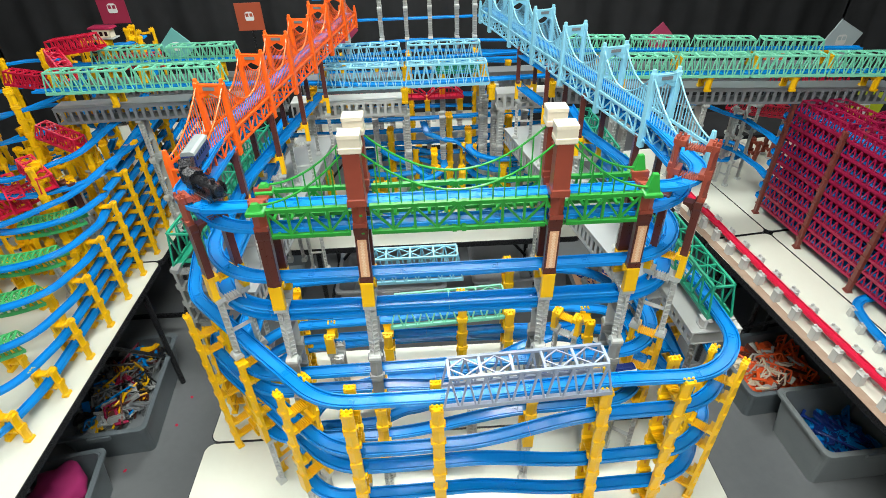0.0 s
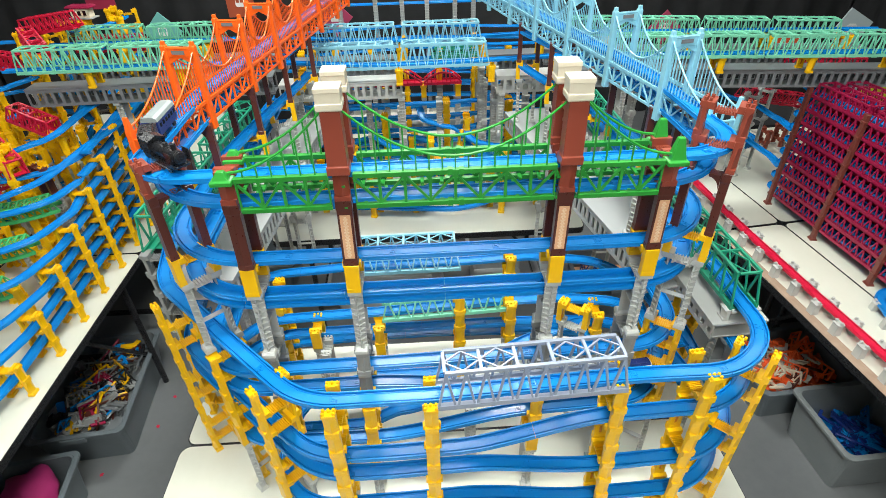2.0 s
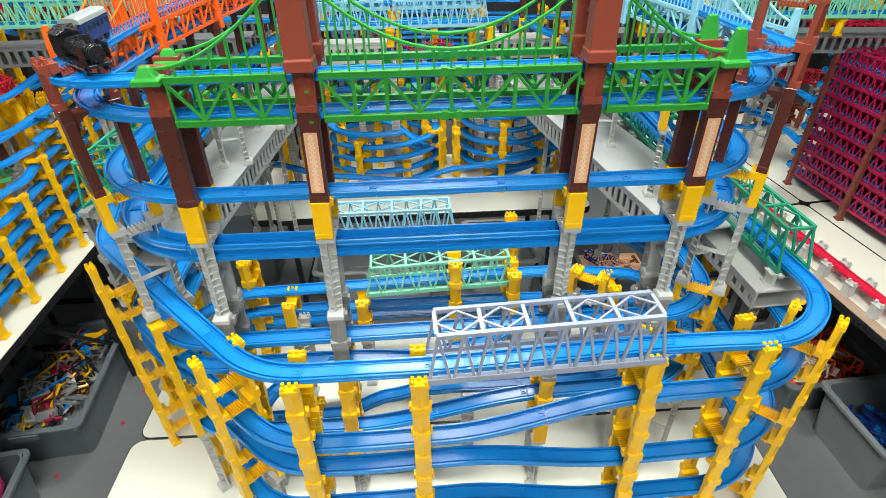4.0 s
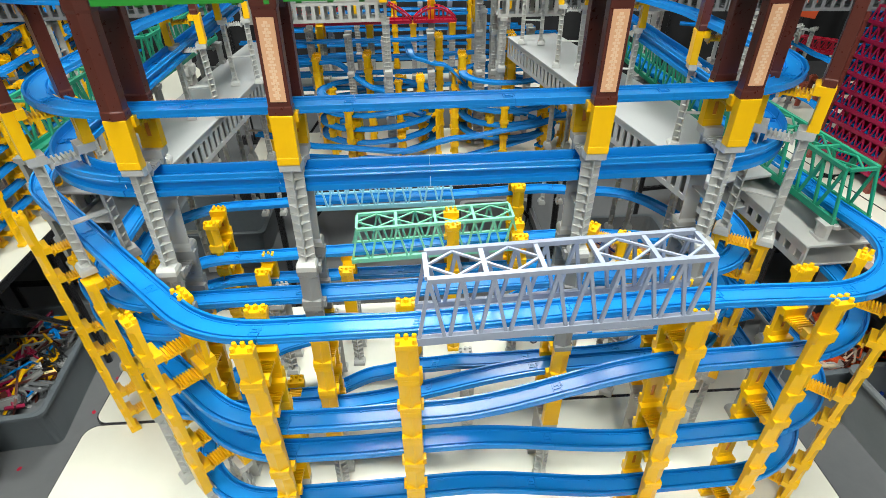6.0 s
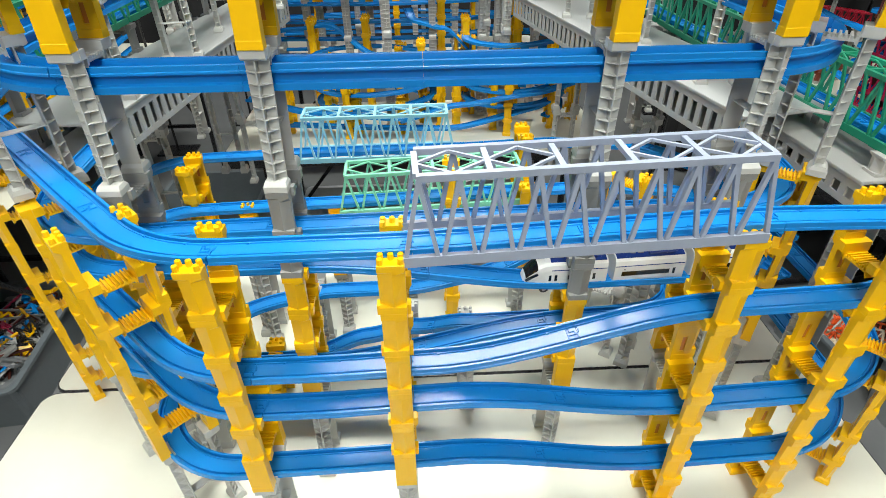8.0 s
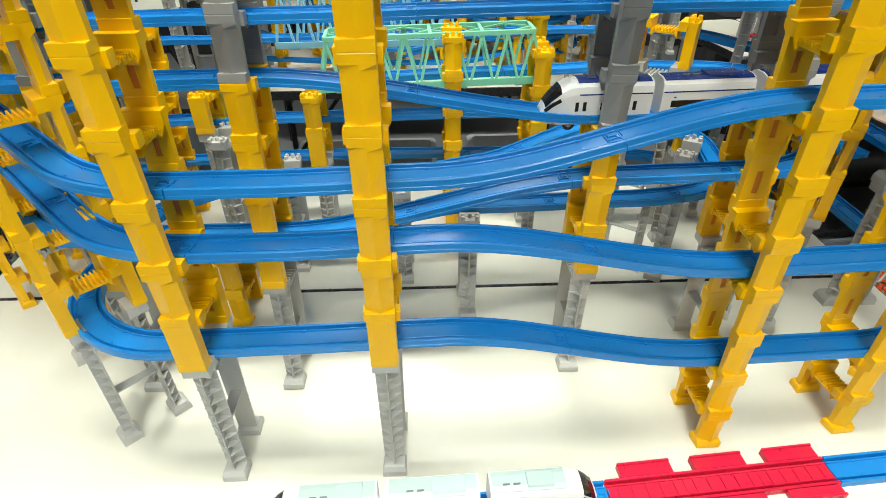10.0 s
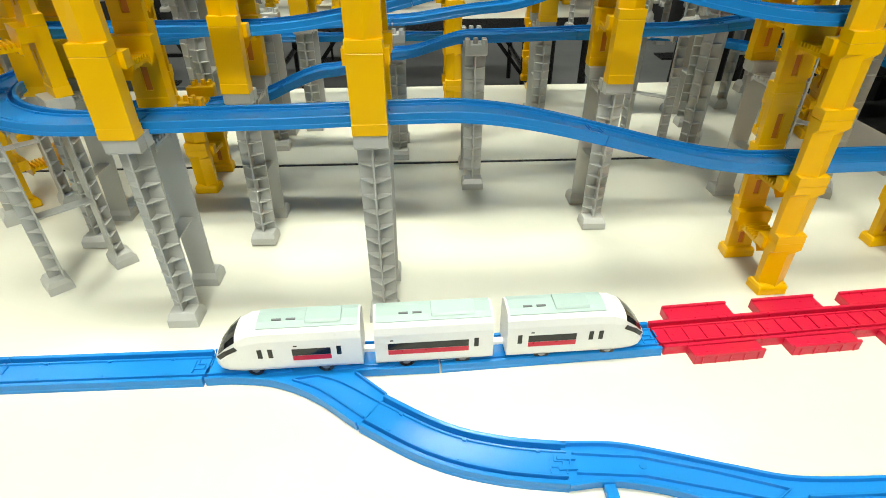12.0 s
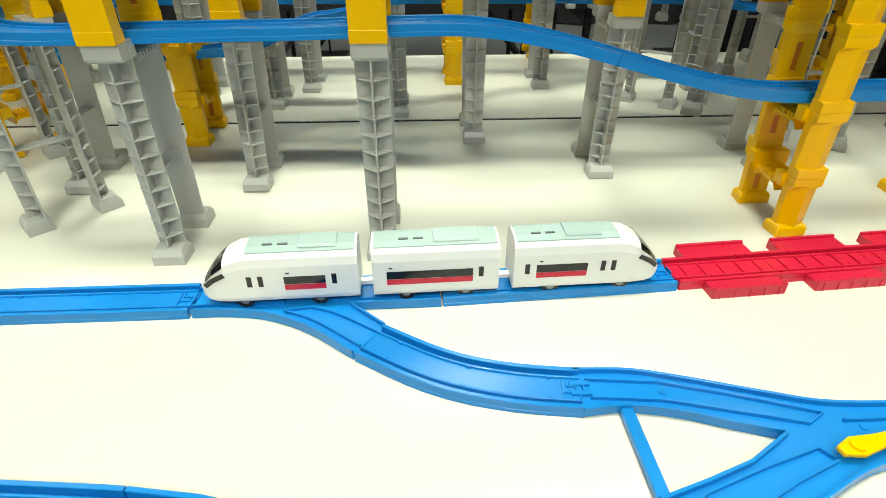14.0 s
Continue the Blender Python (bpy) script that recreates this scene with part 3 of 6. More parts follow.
def truss_bridge(p, q, material, label, w=0.072, h=0.084, bays=8, bar_w=0.0045, grp="truss bridges", x_top=True, slope_ends=True):
    """A through truss: two side frames, a braced top and a deck edge."""
    m, L = along(p, q)
    ob = thing("truss_bridge", label, "bridge", grp, m)
    b = L / bays
    ins = b * 0.45 if slope_ends else 0.0
    for sy in (-1, 1):
        s = Shape()
        y, yt = sy * w / 2, sy * (w / 2 - 0.004)
        s.box(0, L, y - 0.003, y + 0.003, -0.010, 0.002)
        s.bar((ins, yt, h), (L - ins, yt, h), 0.007, 0.007)
        for k in range(bays):
            x0, x1, xm = k * b, (k + 1) * b, (k + 0.5) * b
            xm = min(max(xm, ins), L - ins)
            s.bar((x0 + 0.003, y, 0), (xm, yt, h - 0.002), bar_w, bar_w)
            s.bar((x1 - 0.003, y, 0), (xm, yt, h - 0.002), bar_w, bar_w)
        part("side_truss", s.mesh("side_truss", material), ob)
    s = Shape()
    n = bays // 2
    yt = w / 2 - 0.008
    for k in range(n + 1):
        x = ins + (L - 2 * ins) * k / n
        s.box(x - 0.003, x + 0.003, -yt, yt, h - 0.003, h + 0.0025)
    if x_top:
        for k in range(n):
            if n > 3 and k == n // 2 and n % 2:
                continue
            xa, xb = ins + (L - 2 * ins) * k / n, ins + (L - 2 * ins) * (k + 1) / n
            xm = (xa + xb) / 2
            for sy in (-1, 1):
                s.bar((xa, 0, h), (xm, sy * yt, h), 0.003, 0.003)
                s.bar((xb, 0, h), (xm, sy * yt, h), 0.003, 0.003)
    part("top_bracing", s.mesh("top_bracing", material), ob)
    s = Shape()
    for sy in (-1, 1):
        a0, a1 = sorted((sy * 0.0195, sy * (w / 2 - 0.0035)))
        s.box(0.002, L - 0.002, a0, a1, -0.010, -0.006)
    for k in range(4):
        x = L * (0.1 + 0.8 * k / 3)
        s.box(x - 0.01, x + 0.01, -w / 2 + 0.004, w / 2 - 0.004, -0.0145, -0.0105)
    part("deck_edge", s.mesh("deck_edge", material), ob)
    return ob


def catenary(ob, material, xa, xb, y, ztop_a, ztop_b, zlow, zdeck, step, r_c, r_h):
    """One hanging cable between two towers, with its hangers down to the deck."""
    n = 14
    pts = []
    for k in range(n + 1):
        u = k / n
        if ztop_a is None:          # a side span rising to b
            z = zdeck + 0.012 + (ztop_b - zdeck - 0.012) * u ** 1.8
        elif ztop_b is None:
            z = zdeck + 0.012 + (ztop_a - zdeck - 0.012) * (1 - u) ** 1.8
        else:
            z = zlow + (ztop_a - zlow) * (2 * u - 1) ** 2
        pts.append(Vector((xa + (xb - xa) * u, y, z)))
    s = Shape()
    s.loft([[p + Vector((0, math.cos(t), math.sin(t))) * r_c for t in (math.pi * (k + 0.5) / 3 for k in range(6))] for p in pts])
    cable = part("suspension_cable", s.mesh("suspension_cable", material), ob)
    m = max(2, int((xb - xa) / step))
    for k in range(1, m):
        u = k / m
        i = min(int(u * n), n - 1)
        z = pts[i].lerp(pts[i + 1], u * n - i).z
        x = xa + (xb - xa) * u
        s = Shape()
        s.bar((x, y, zdeck), (x, y, z), r_h * 2, r_h * 2)
        part("hanger", s.mesh("hanger", material), cable)


def side_frame(L, y, zb, zt, bays, bw, posts=True):
    """Warren truss wall between a lower and an upper chord."""
    s = Shape()
    s.box(0, L, y - bw, y + bw, zb, zb + 0.006)
    s.box(0, L, y - bw * 1.3, y + bw * 1.3, zt - 0.007, zt)
    b = L / bays
    for k in range(bays):
        x0, x1 = k * b, (k + 1) * b
        lo, hi = zb + 0.005, zt - 0.006
        if k % 2 == 0:
            s.bar((x0, y, hi), (x1, y, lo), bw * 1.5, bw * 1.5)
        else:
            s.bar((x0, y, lo), (x1, y, hi), bw * 1.5, bw * 1.5)
        if posts:
            s.box(x0 - bw, x0 + bw, y - bw, y + bw, lo, hi)
    s.box(L - 2 * bw, L, y - bw, y + bw, zb, zt)
    return s


def suspension_row(p, q, towers, material, label, w=0.088, tower_h=0.13, low=0.045, truss=0.055, step=0.0115):
    """A line of towers with hanging cables and a truss deck between p and q."""
    m, L = along(p, q)
    ob = thing("suspension_bridge", label, "bridge", "suspension bridges", m)
    for sy in (-1, 1):
        y = sy * w / 2
        part("side_truss", side_frame(L, y, -truss, 0.0, int(L / 0.045), 0.0022).mesh("side_truss", material), ob)
        xs = [0.0] + list(towers) + [L]
        for i in range(len(xs) - 1):
            za = tower_h - 0.012 if i > 0 else None
            zb = tower_h - 0.012 if i + 1 < len(xs) - 1 else None
            catenary(ob, material, xs[i] + 0.004, xs[i + 1] - 0.004, y, za, zb, low, -0.001, step, 0.0024, 0.0010)
        for x in (0.006, L - 0.006):
            s = Shape()
            s.loft([[(x - a, y - b, z), (x + a, y - b, z), (x + a, y + b, z), (x - a, y + b, z)] for z, a, b in ((-truss - 0.01, 0.008, 0.007), (0.0, 0.008, 0.007), (0.036, 0.004, 0.004))])
            part("end_post", s.mesh("end_post", material, 0.001), ob)
    for x in towers:
        tw = part("tower", tower_mesh(w, tower_h, truss, material), ob, pose(x, 0, 0))
        s = Shape()
        s.box(-0.0035, -0.0028, -0.016, 0.016, tower_h - 0.013, tower_h - 0.004)
        part("plate_mark", s.mesh("plate_mark", DARKGREY), tw, pose(-0.0045, 0, -0.008), "dark lettering-sized mark")
    for k in range(int(L / 0.05) + 1):
        x = min(k * 0.05, L - 0.004) + 0.002
        for z in (-truss + 0.001, -0.016):
            s = Shape()
            s.box(x - 0.002, x + 0.002, -w / 2 + 0.003, w / 2 - 0.003, z, z + 0.004)
            part("deck_beam", s.mesh("deck_beam", material), ob)
    return ob


def tower_mesh(w, h, truss, material):
    s = Shape()
    for sy in (-1, 1):
        y = sy * w / 2
        s.loft([[(-a, y - b, z), (a, y - b, z), (a, y + b, z), (-a, y + b, z)] for z, a, b in ((-truss - 0.02, 0.0085, 0.0075), (h - 0.004, 0.0070, 0.0065), (h, 0.005, 0.0045), (h + 0.008, 0.0045, 0.004))])
    s.box(-0.0055, 0.0055, -w / 2 + 0.006, w / 2 - 0.006, h - 0.028, h - 0.006)
    s.box(-0.0065, 0.0065, -w / 2 + 0.006, w / 2 - 0.006, h - 0.009, h - 0.006)
    arc = [(-w / 2 + 0.006, h - 0.028)] + [(w / 2 * 0.86 * math.cos(t), h - 0.034 - 0.016 * abs(math.cos(t)) + 0.004) for t in (math.pi - 0.1, 2.4, 1.9, 1.57, 1.2, 0.75, 0.1)] + [(w / 2 - 0.006, h - 0.028)]
    s.loft([[(x, y, z) for y, z in arc] for x in (-0.004, 0.004)])
    return s.mesh("tower", material, 0.0008)


def viaduct(p, q, w, h, material, label, pitch=0.030, slots=True):
    """Long hollow girder with a flat deck and rows of slots in its sides; p and q at deck level."""
    m, L = along(p, q)
    ob = thing("viaduct_girder", label, "viaduct", "grey viaduct girders", m)
    s = Shape()
    s.box(0, L, -w / 2 - 0.003, w / 2 + 0.003, -0.006, 0)
    s.box(0.002, L - 0.002, -w / 2 + 0.006, w / 2 - 0.006, -h, -h + 0.005)
    part("deck", s.mesh("deck", material, 0.001), ob)
    for sy in (-1, 1):
        s = Shape()
        a, b = sorted((sy * w / 2, sy * (w / 2 - 0.004)))
        s.box(0, L, a, b, -0.020, -0.0062)
        s.box(0, L, a, b, -h, -h + 0.012)
        n = int(L / pitch)
        for k in range(n + 1):
            x = L * k / n
            s.box(max(0, x - 0.007), min(L, x + 0.007), a, b, -h + 0.0122, -0.0202)
        part("side_wall", s.mesh("side_wall", material), ob)
    return ob

# ---- front spiral: outer loop ----
Y6, Y9 = "TYYNYYN", "fYYNYYNYYN"
FB = 0.0647      # block height in the front row, pressed home
pier(0.091, 1.038, 0, Y6, bh=FB)
pier(0.291, 1.037, 0, Y6, lean=(0.2, 0), bh=FB)
pier(0.702, 1.061, 0, Y9, lean=(-1.7, 0), bh=FB)
pier(0.889, 1.076, 4, Y9, lean=(-1.0, 0), bh=FB)
pier(1.010, 1.112, 46, Y9, bh=FB)
pier(-0.046, 1.090, -46, Y6, bh=FB)
pier(-0.182, 1.238, -47, "TYYNYY", top=False, th=0.219, bh=FB)
pier(-0.348, 1.378, -48, Y9, bh=FB)


def front(zl, zm, zr, zrr, zc, zleft, zback):
    return [(-0.40, 1.62, zback), (-0.375, 1.42, zleft), (0.03, 1.036, zl), (0.20, 1.036, zl), (0.345, 1.039, zm), (0.690, 1.058, zr), (1.060, 1.070, zrr), (1.072, 1.45, zc), (1.080, 1.62, zc)]


track([(0.97, 1.34, 0.285), (0.95, 1.50, 0.280), (0.80, 1.560, 0.270), (0.62, 1.520, 0.245), (0.44, 1.450, 0.218), (0.30, 1.430, 0.206), (0.13, 1.435, 0.202), (0.0, 1.405, 0.199), (-0.094, 1.330, 0.198), (-0.094, 1.032, 0.203)] + front(0.205, 0.207, 0.141, 0.141, 0.138, 0.21, 0.22)[3:])
track(front(0.331, 0.334, 0.277, 0.280, 0.274, 0.335, 0.345))
track(front(0.401, 0.403, 0.462, 0.463, 0.460, 0.395, 0.385))
track([(-0.33, 2.60, 0.64), (-0.415, 1.62, 0.62), (-0.375, 1.42, 0.610), (0.03, 1.036, 0.586), (0.292, 1.036, 0.587),
       (0.690, 1.052, 0.593), (1.052, 1.062, 0.582), (1.076, 1.42, 0.557), (1.02, 2.13, 0.570), (0.98, 2.60, 0.61)])
truss_bridge((0.305, 1.033, 0.589), (0.690, 1.049, 0.593), LAV, "pale lavender-grey plastic truss bridge over the upper front track", w=0.066, h=0.088, bays=10)

# ---- front spiral: inner tower row ----
TB = (0.184, 0.171)
ROW = [(-0.066, 1.186, (0.8, -2.1), "TYYYYGGTYBR"), (0.137, 1.183, (0.9, -2.1), "TYYYYGGTYIR"), (0.548, 1.201, (0.8, -0.8), "TYYYGGGTYIR"), (0.756, 1.214, (-0.2, -0.3), "TYYYGGGTYIR")]
for bx, by, tilt, col in ROW:
    pier(bx, by, 0, col, th=TB, top=False, lean=tilt)
pier(-0.190, 1.252, -49, "TYbR", z0=0.549, th=0.202)
pier(0.863, 1.246, 55, "TYbRR", z0=0.549, th=0.200)


def inner(zl, z2, z3, zr, zbl, zbr, yb=1.62, dy=0.0):
    return [(-0.245, yb, zbl), (-0.245, 1.212 + dy, zl), (0.150, 1.211 + dy, z2), (0.560, 1.212 + dy / 2, z3), (0.910, 1.216, zr), (0.910, yb, zbr)]


track(inner(0.247, 0.247, 0.313, 0.313, 0.245, 0.32, 1.5, -0.020))
track(inner(0.443, 0.447, 0.393, 0.392, 0.45, 0.39, 1.5, -0.012))
track(inner(0.504, 0.510, 0.514, 0.513, 0.515, 0.510, 1.5, -0.009))
track(inner(0.730, 0.730, 0.730, 0.730, 0.733, 0.730, 2.4), deep=0.021, label="deep-sided blue plastic toy track between the ladder piers")
track([(-0.130, 2.5, 0.79)] + inner(0.822, 0.822, 0.822, 0.822, 0.815, 0.815, 1.70) + [(0.71, 2.5, 0.79)])
track([(-0.130, 2.5, 0.92)] + inner(0.957, 0.957, 0.957, 0.957, 0.95, 0.95, 1.70) + [(0.71, 2.5, 0.92)])
track([(-0.038, 3.0, 0.994), (-0.256, 1.68, 0.999)] + inner(1.011, 1.012, 1.012, 1.011, 1.004, 1.004, 1.44) + [(0.906, 1.68, 0.999), (0.629, 3.0, 0.994)])


def green_bridge():
    x0, x1, yf, yr, zb, zt = -0.050, 0.752, 1.170, 1.254, 0.950, 1.020
    xt = (0.155, 0.560)
    ob = thing("suspension_bridge", "green plastic two-deck suspension bridge with red-brown towers and cream caps", "bridge", "suspension bridges", pose(x0, 0, 0))
    L = x1 - x0
    for y, sg in ((yf, -1), (yr, 1)):
        marks = [0.020, xt[0] - x0 - 0.022, xt[0] - x0 + 0.022, xt[1] - x0 - 0.022, xt[1] - x0 + 0.022, L - 0.020]
        for a, b, n in ((marks[0], marks[1], 4), (marks[2], marks[3], 8), (marks[4], marks[5], 4)):
            s = Shape()
            for z, w in ((zb, 0.0038), (zt - 0.008, 0.0042)):
                s.box(a, b, y - w, y + w, z, z + 0.009)
                s.box(a, b, y - w - 0.0012, y + w + 0.0012, z + 0.0075, z + 0.0092)
            step = (b - a) / n
            lo, hi = zb + 0.009, zt - 0.008
            for k in range(n + 1):
                xx = a + step * k
                s.box(max(a, xx - 0.0026), min(b, xx + 0.0026), y - 0.0026, y + 0.0026, lo, hi)
            for k in range(n):
                xa, xb = a + step * k, a + step * (k + 1)
                if k % 2 == 0:
                    s.bar((xa, y, hi), (xb, y, lo), 0.0042, 0.0042)
                else:
                    s.bar((xa, y, lo), (xb, y, hi), 0.0042, 0.0042)
            if n == 8:
                mid = (a + b) / 2
                for z in (zb - 0.001, zt - 0.009):
                    for dx in (-0.014, 0.006):
                        s.box(mid + dx, mid + dx + 0.009, y - 0.006, y + 0.006, z, z + 0.012)
            part("side_truss", s.mesh("side_truss", GREEN), ob)
        top = 1.134
        for a, b, za, zb_ in ((0.012, xt[0] - x0 - 0.018, None, top), (xt[0] - x0 + 0.018, xt[1] - x0 - 0.018, top, top), (xt[1] - x0 + 0.018, L - 0.012, top, None)):
            catenary(ob, GREEN, a, b, y, za, zb_, 1.046, zt, 0.0225, 0.0028, 0.0014)
        for x in (0.0, L):
            s = Shape()
            s.loft([[(x - a, y - b, z), (x + a, y - b, z), (x + a, y + b, z), (x - a, y + b, z)] for z, a, b in ((zt - 0.008, 0.019, 0.015), (zt, 0.019, 0.015), (zt + 0.002, 0.014, 0.010), (zt + (0.042 if x else 0.016), 0.006, 0.005))])
            part("end_cap", s.mesh("end_cap", GREEN, 0.001), ob)
    for x in xt:
        tw = part("tower", tower_green(x - x0, yf, yr), ob)
        for y in (yf, yr):
            s = Shape()
            cx = x - x0
            s.loft([[(cx - a, y - b, z), (cx + a, y - b, z), (cx + a, y + b, z), (cx - a, y + b, z)] for z, a, b in ((1.140, 0.0195, 0.0165), (1.1425, 0.0215, 0.0180), (1.152, 0.0215, 0.0180), (1.1525, 0.0205, 0.0172), (1.170, 0.0205, 0.0172), (1.1705, 0.0215, 0.0180), (1.178, 0.0212, 0.0178))])
            part("cap", s.mesh("cap", CREAM, 0.0008), tw, None, "cream tower cap")
    for k in range(22):
        x = 0.03 + (L - 0.06) * k / 21
        for z in (zb + 0.0005, zt - 0.026):
            s = Shape()
            s.box(x - 0.003, x + 0.003, yf + 0.004, yr - 0.004, z - 0.004, z)
            part("deck_beam", s.mesh("deck_beam", GREEN), ob)


def tower_green(cx, yf, yr):
    s = Shape()
    for y, sg in ((yf, -1), (yr, 1)):
        s.loft([[(cx - a, y - b, z), (cx + a, y - b, z), (cx + a, y + b, z), (cx - a, y + b, z)] for z, a, b in ((1.025, 0.0195, 0.0165), (1.04, 0.0195, 0.0165), (1.042, 0.0175, 0.0150), (1.142, 0.0165, 0.0140))])
    for z in (1.109, 1.134):
        s.box(cx - 0.008, cx + 0.008, yf + 0.012, yr - 0.012, z - 0.008, z)
    for a, b in ((1.074, 1.102), (1.102, 1.074)):
        s.bar((cx, yf + 0.012, a), (cx, yr - 0.012, b), 0.006, 0.006)
    return s.mesh("tower", RUST, 0.0008)


green_bridge()


def xl(y):
    return -0.260 + 0.165 * (y - 1.655)


def xr(y):
    return 0.9245 - 0.21 * (y - 1.59)


suspension_row((xl(1.44), 1.44, 0.995), (xl(3.0), 3.0, 0.990), (0.218, 0.485, 0.70, 0.93, 1.16, 1.39), ORANGE, "bright orange plastic suspension bridge with a row of towers", w=0.072)
suspension_row((xr(1.41), 1.41, 0.995), (xr(3.0), 3.0, 0.990), (0.184, 0.444, 0.708, 0.965, 1.22, 1.48), CYAN, "pale blue plastic suspension bridge with a row of towers", w=0.072)

# side viaducts with ladder piers on them
viaduct((-0.318, 1.50, 0.546), (-0.200, 2.63, 0.543), 0.17, 0.075, PALE, "long grey viaduct girder with slotted sides")
viaduct((0.980, 1.44, 0.555), (0.766, 2.62, 0.546), 0.185, 0.075, PALE, "long grey viaduct girder with slotted sides")
for vy in (1.60, 2.30):
    pier(-0.315 + 0.107 * (vy - 1.5), vy, 90, "TT", th=0.235, top=False)
    pier(0.98 - 0.185 * (vy - 1.44), vy, 90, "TT", th=0.236, top=False)
for vl, vr in ((1.62, 1.60), (1.89, 1.92), (2.15, 2.20), (2.42, 2.48)):
    pier(xl(vl), vl, 100, "TYb", z0=0.546, th=0.183, top=False)
    pier(xr(vr), vr, 78, "TYb", z0=0.550, th=0.183, top=False)
truss_bridge((-0.435, 1.55, 0.612), (-0.395, 1.96, 0.622), DEEPGREEN, "sea-green plastic truss bridge beside the viaduct", w=0.08, h=0.10, bays=8)
truss_bridge((-0.395, 1.97, 0.622), (-0.352, 2.38, 0.630), DEEPGREEN, "sea-green plastic truss bridge beside the viaduct", w=0.08, h=0.10, bays=8)
truss_bridge((1.072, 1.275, 0.556), (1.050, 1.685, 0.557), DEEPGREEN, "sea-green plastic truss bridge beside the viaduct", w=0.066, h=0.085, bays=8)
truss_bridge((1.045, 1.695, 0.557), (1.024, 2.100, 0.562), DEEPGREEN, "sea-green plastic truss bridge beside the viaduct", w=0.066, h=0.085, bays=8)
truss_bridge((1.023, 2.110, 0.562), (0.995, 2.510, 0.590), DEEPGREEN, "sea-green plastic truss bridge beside the viaduct", w=0.066, h=0.085, bays=8)
viaduct((1.070, 1.262, 0.513), (1.050, 1.660, 0.513), 0.140, 0.049, GREY, "pale grey viaduct girder with slotted sides under the green bridge")
pier(1.071, 1.285, 90, "W", z0=0.5132, top=False, bh=0.0325)
pier(1.070, 1.300, 90, "TP", th=0.232, top=False)
for gx, gy in ((1.045, 1.69), (1.023, 2.105)):
    pier(gx, gy, 90, "TGGGG", th=0.276, top=False)
for gx, gy in ((-0.435, 1.55), (-0.395, 1.965), (-0.35, 2.38)):
    pier(gx, gy, 90, "TGGGG", th=0.345, top=False)

# ---- tracks inside and behind the front spiral ----
track([(-0.24, 1.40, 0.110), (-0.15, 1.328, 0.114), (0.008, 1.326, 0.118), (0.08, 1.322, 0.123), (0.21, 1.342, 0.160), (0.30, 1.342, 0.181), (0.404, 1.318, 0.207), (0.66, 1.318, 0.212), (0.82, 1.325, 0.22), (0.83, 1.53, 0.24), (0.66, 1.565, 0.26)])
track([(-0.36, 1.50, 0.135), (-0.20, 1.66, 0.131), (0.06, 1.682, 0.128), (0.30, 1.688, 0.126), (0.60, 1.675, 0.127), (0.84, 1.64, 0.13), (0.98, 1.45, 0.135)])
pier(0.404, 1.318, 0, "T", th=0.200)
track([(-0.30, 1.50, 0.30), (-0.20, 1.585, 0.315), (0.142, 1.592, 0.320), (0.535, 1.610, 0.325), (0.72, 1.60, 0.333), (0.93, 1.55, 0.34), (0.96, 1.36, 0.345)])
truss_bridge((0.150, 1.592, 0.312), (0.556, 1.611, 0.317), MINT, "mint green plastic truss bridge on yellow piers", w=0.074, h=0.080, bays=9)
track([(-0.36, 1.50, 0.36), (-0.30, 1.76, 0.350), (0.02, 1.80, 0.343), (0.41, 1.80, 0.345), (0.66, 1.80, 0.352), (0.88, 1.74, 0.36), (0.98, 1.58, 0.355), (1.0, 1.35, 0.35)])
truss_bridge((0.036, 1.800, 0.336), (0.412, 1.800, 0.338), CYAN, "pale blue plastic truss bridge behind the mint one", w=0.074, h=0.100, bays=9)
track([(-0.34, 1.44, 0.245), (-0.19, 1.585, 0.25), (0.15, 1.590, 0.25), (0.55, 1.585, 0.255), (0.80, 1.57, 0.26), (0.99, 1.50, 0.26), (1.02, 1.35, 0.26)])
for gx, gy, st, th_ in ((-0.050, 1.556, "TY", 0.246), (0.142, 1.556, "TYY", 0.176), (0.545, 1.560, "TYYY", 0.178), (-0.170, 1.640, "fYYYYYY", 0.19), (0.392, 1.590, "fYYYYYY", 0.19),
                        (0.574, 1.760, "fYYYYYY", 0.19), (0.098, 1.470, "T", 0.20), (0.297, 1.425, "T", 0.19), (-0.026, 1.530, "T", 0.24), (0.81, 1.54, "TYY", 0.2)):
    pier(gx, gy, 0, st, th=th_)
pier(0.868, 1.256, 55, "TYYYYY", th=0.219, top=False)
pier(0.776, 1.408, -33, "T", th=0.25)
pier(0.705, 1.432, 55, "TTY", th=0.19)
pier(-0.19, 1.285, -40, "fYYYYY")
pier(0.024, 1.324, 0, "fYY")
pier(-0.33, 1.56, -80, "fYYYYY")
pier(0.96, 1.45, 80, "fYYYYY")
pier(1.085, 1.52, 88, "fYYYYYYY")
pier(-0.39, 1.50, -85, "fYYYYYY")

# ---- tracks lying on the front table ----
flat_label = "blue plastic toy track lying on the white table"
track([(-0.40, 0.929, 0.0095), (0.136, 0.932, 0.0095)], label=flat_label)
track([(0.3442, 0.9388, 0.0095), (0.5505, 0.9512, 0.0095)], label=flat_label)
track([(0.2868, 0.8745, 0.0095), (0.338, 0.840, 0.0095), (0.388, 0.8240, 0.0095), (0.4362, 0.8183, 0.0095)], rad=0.5, label=flat_label)


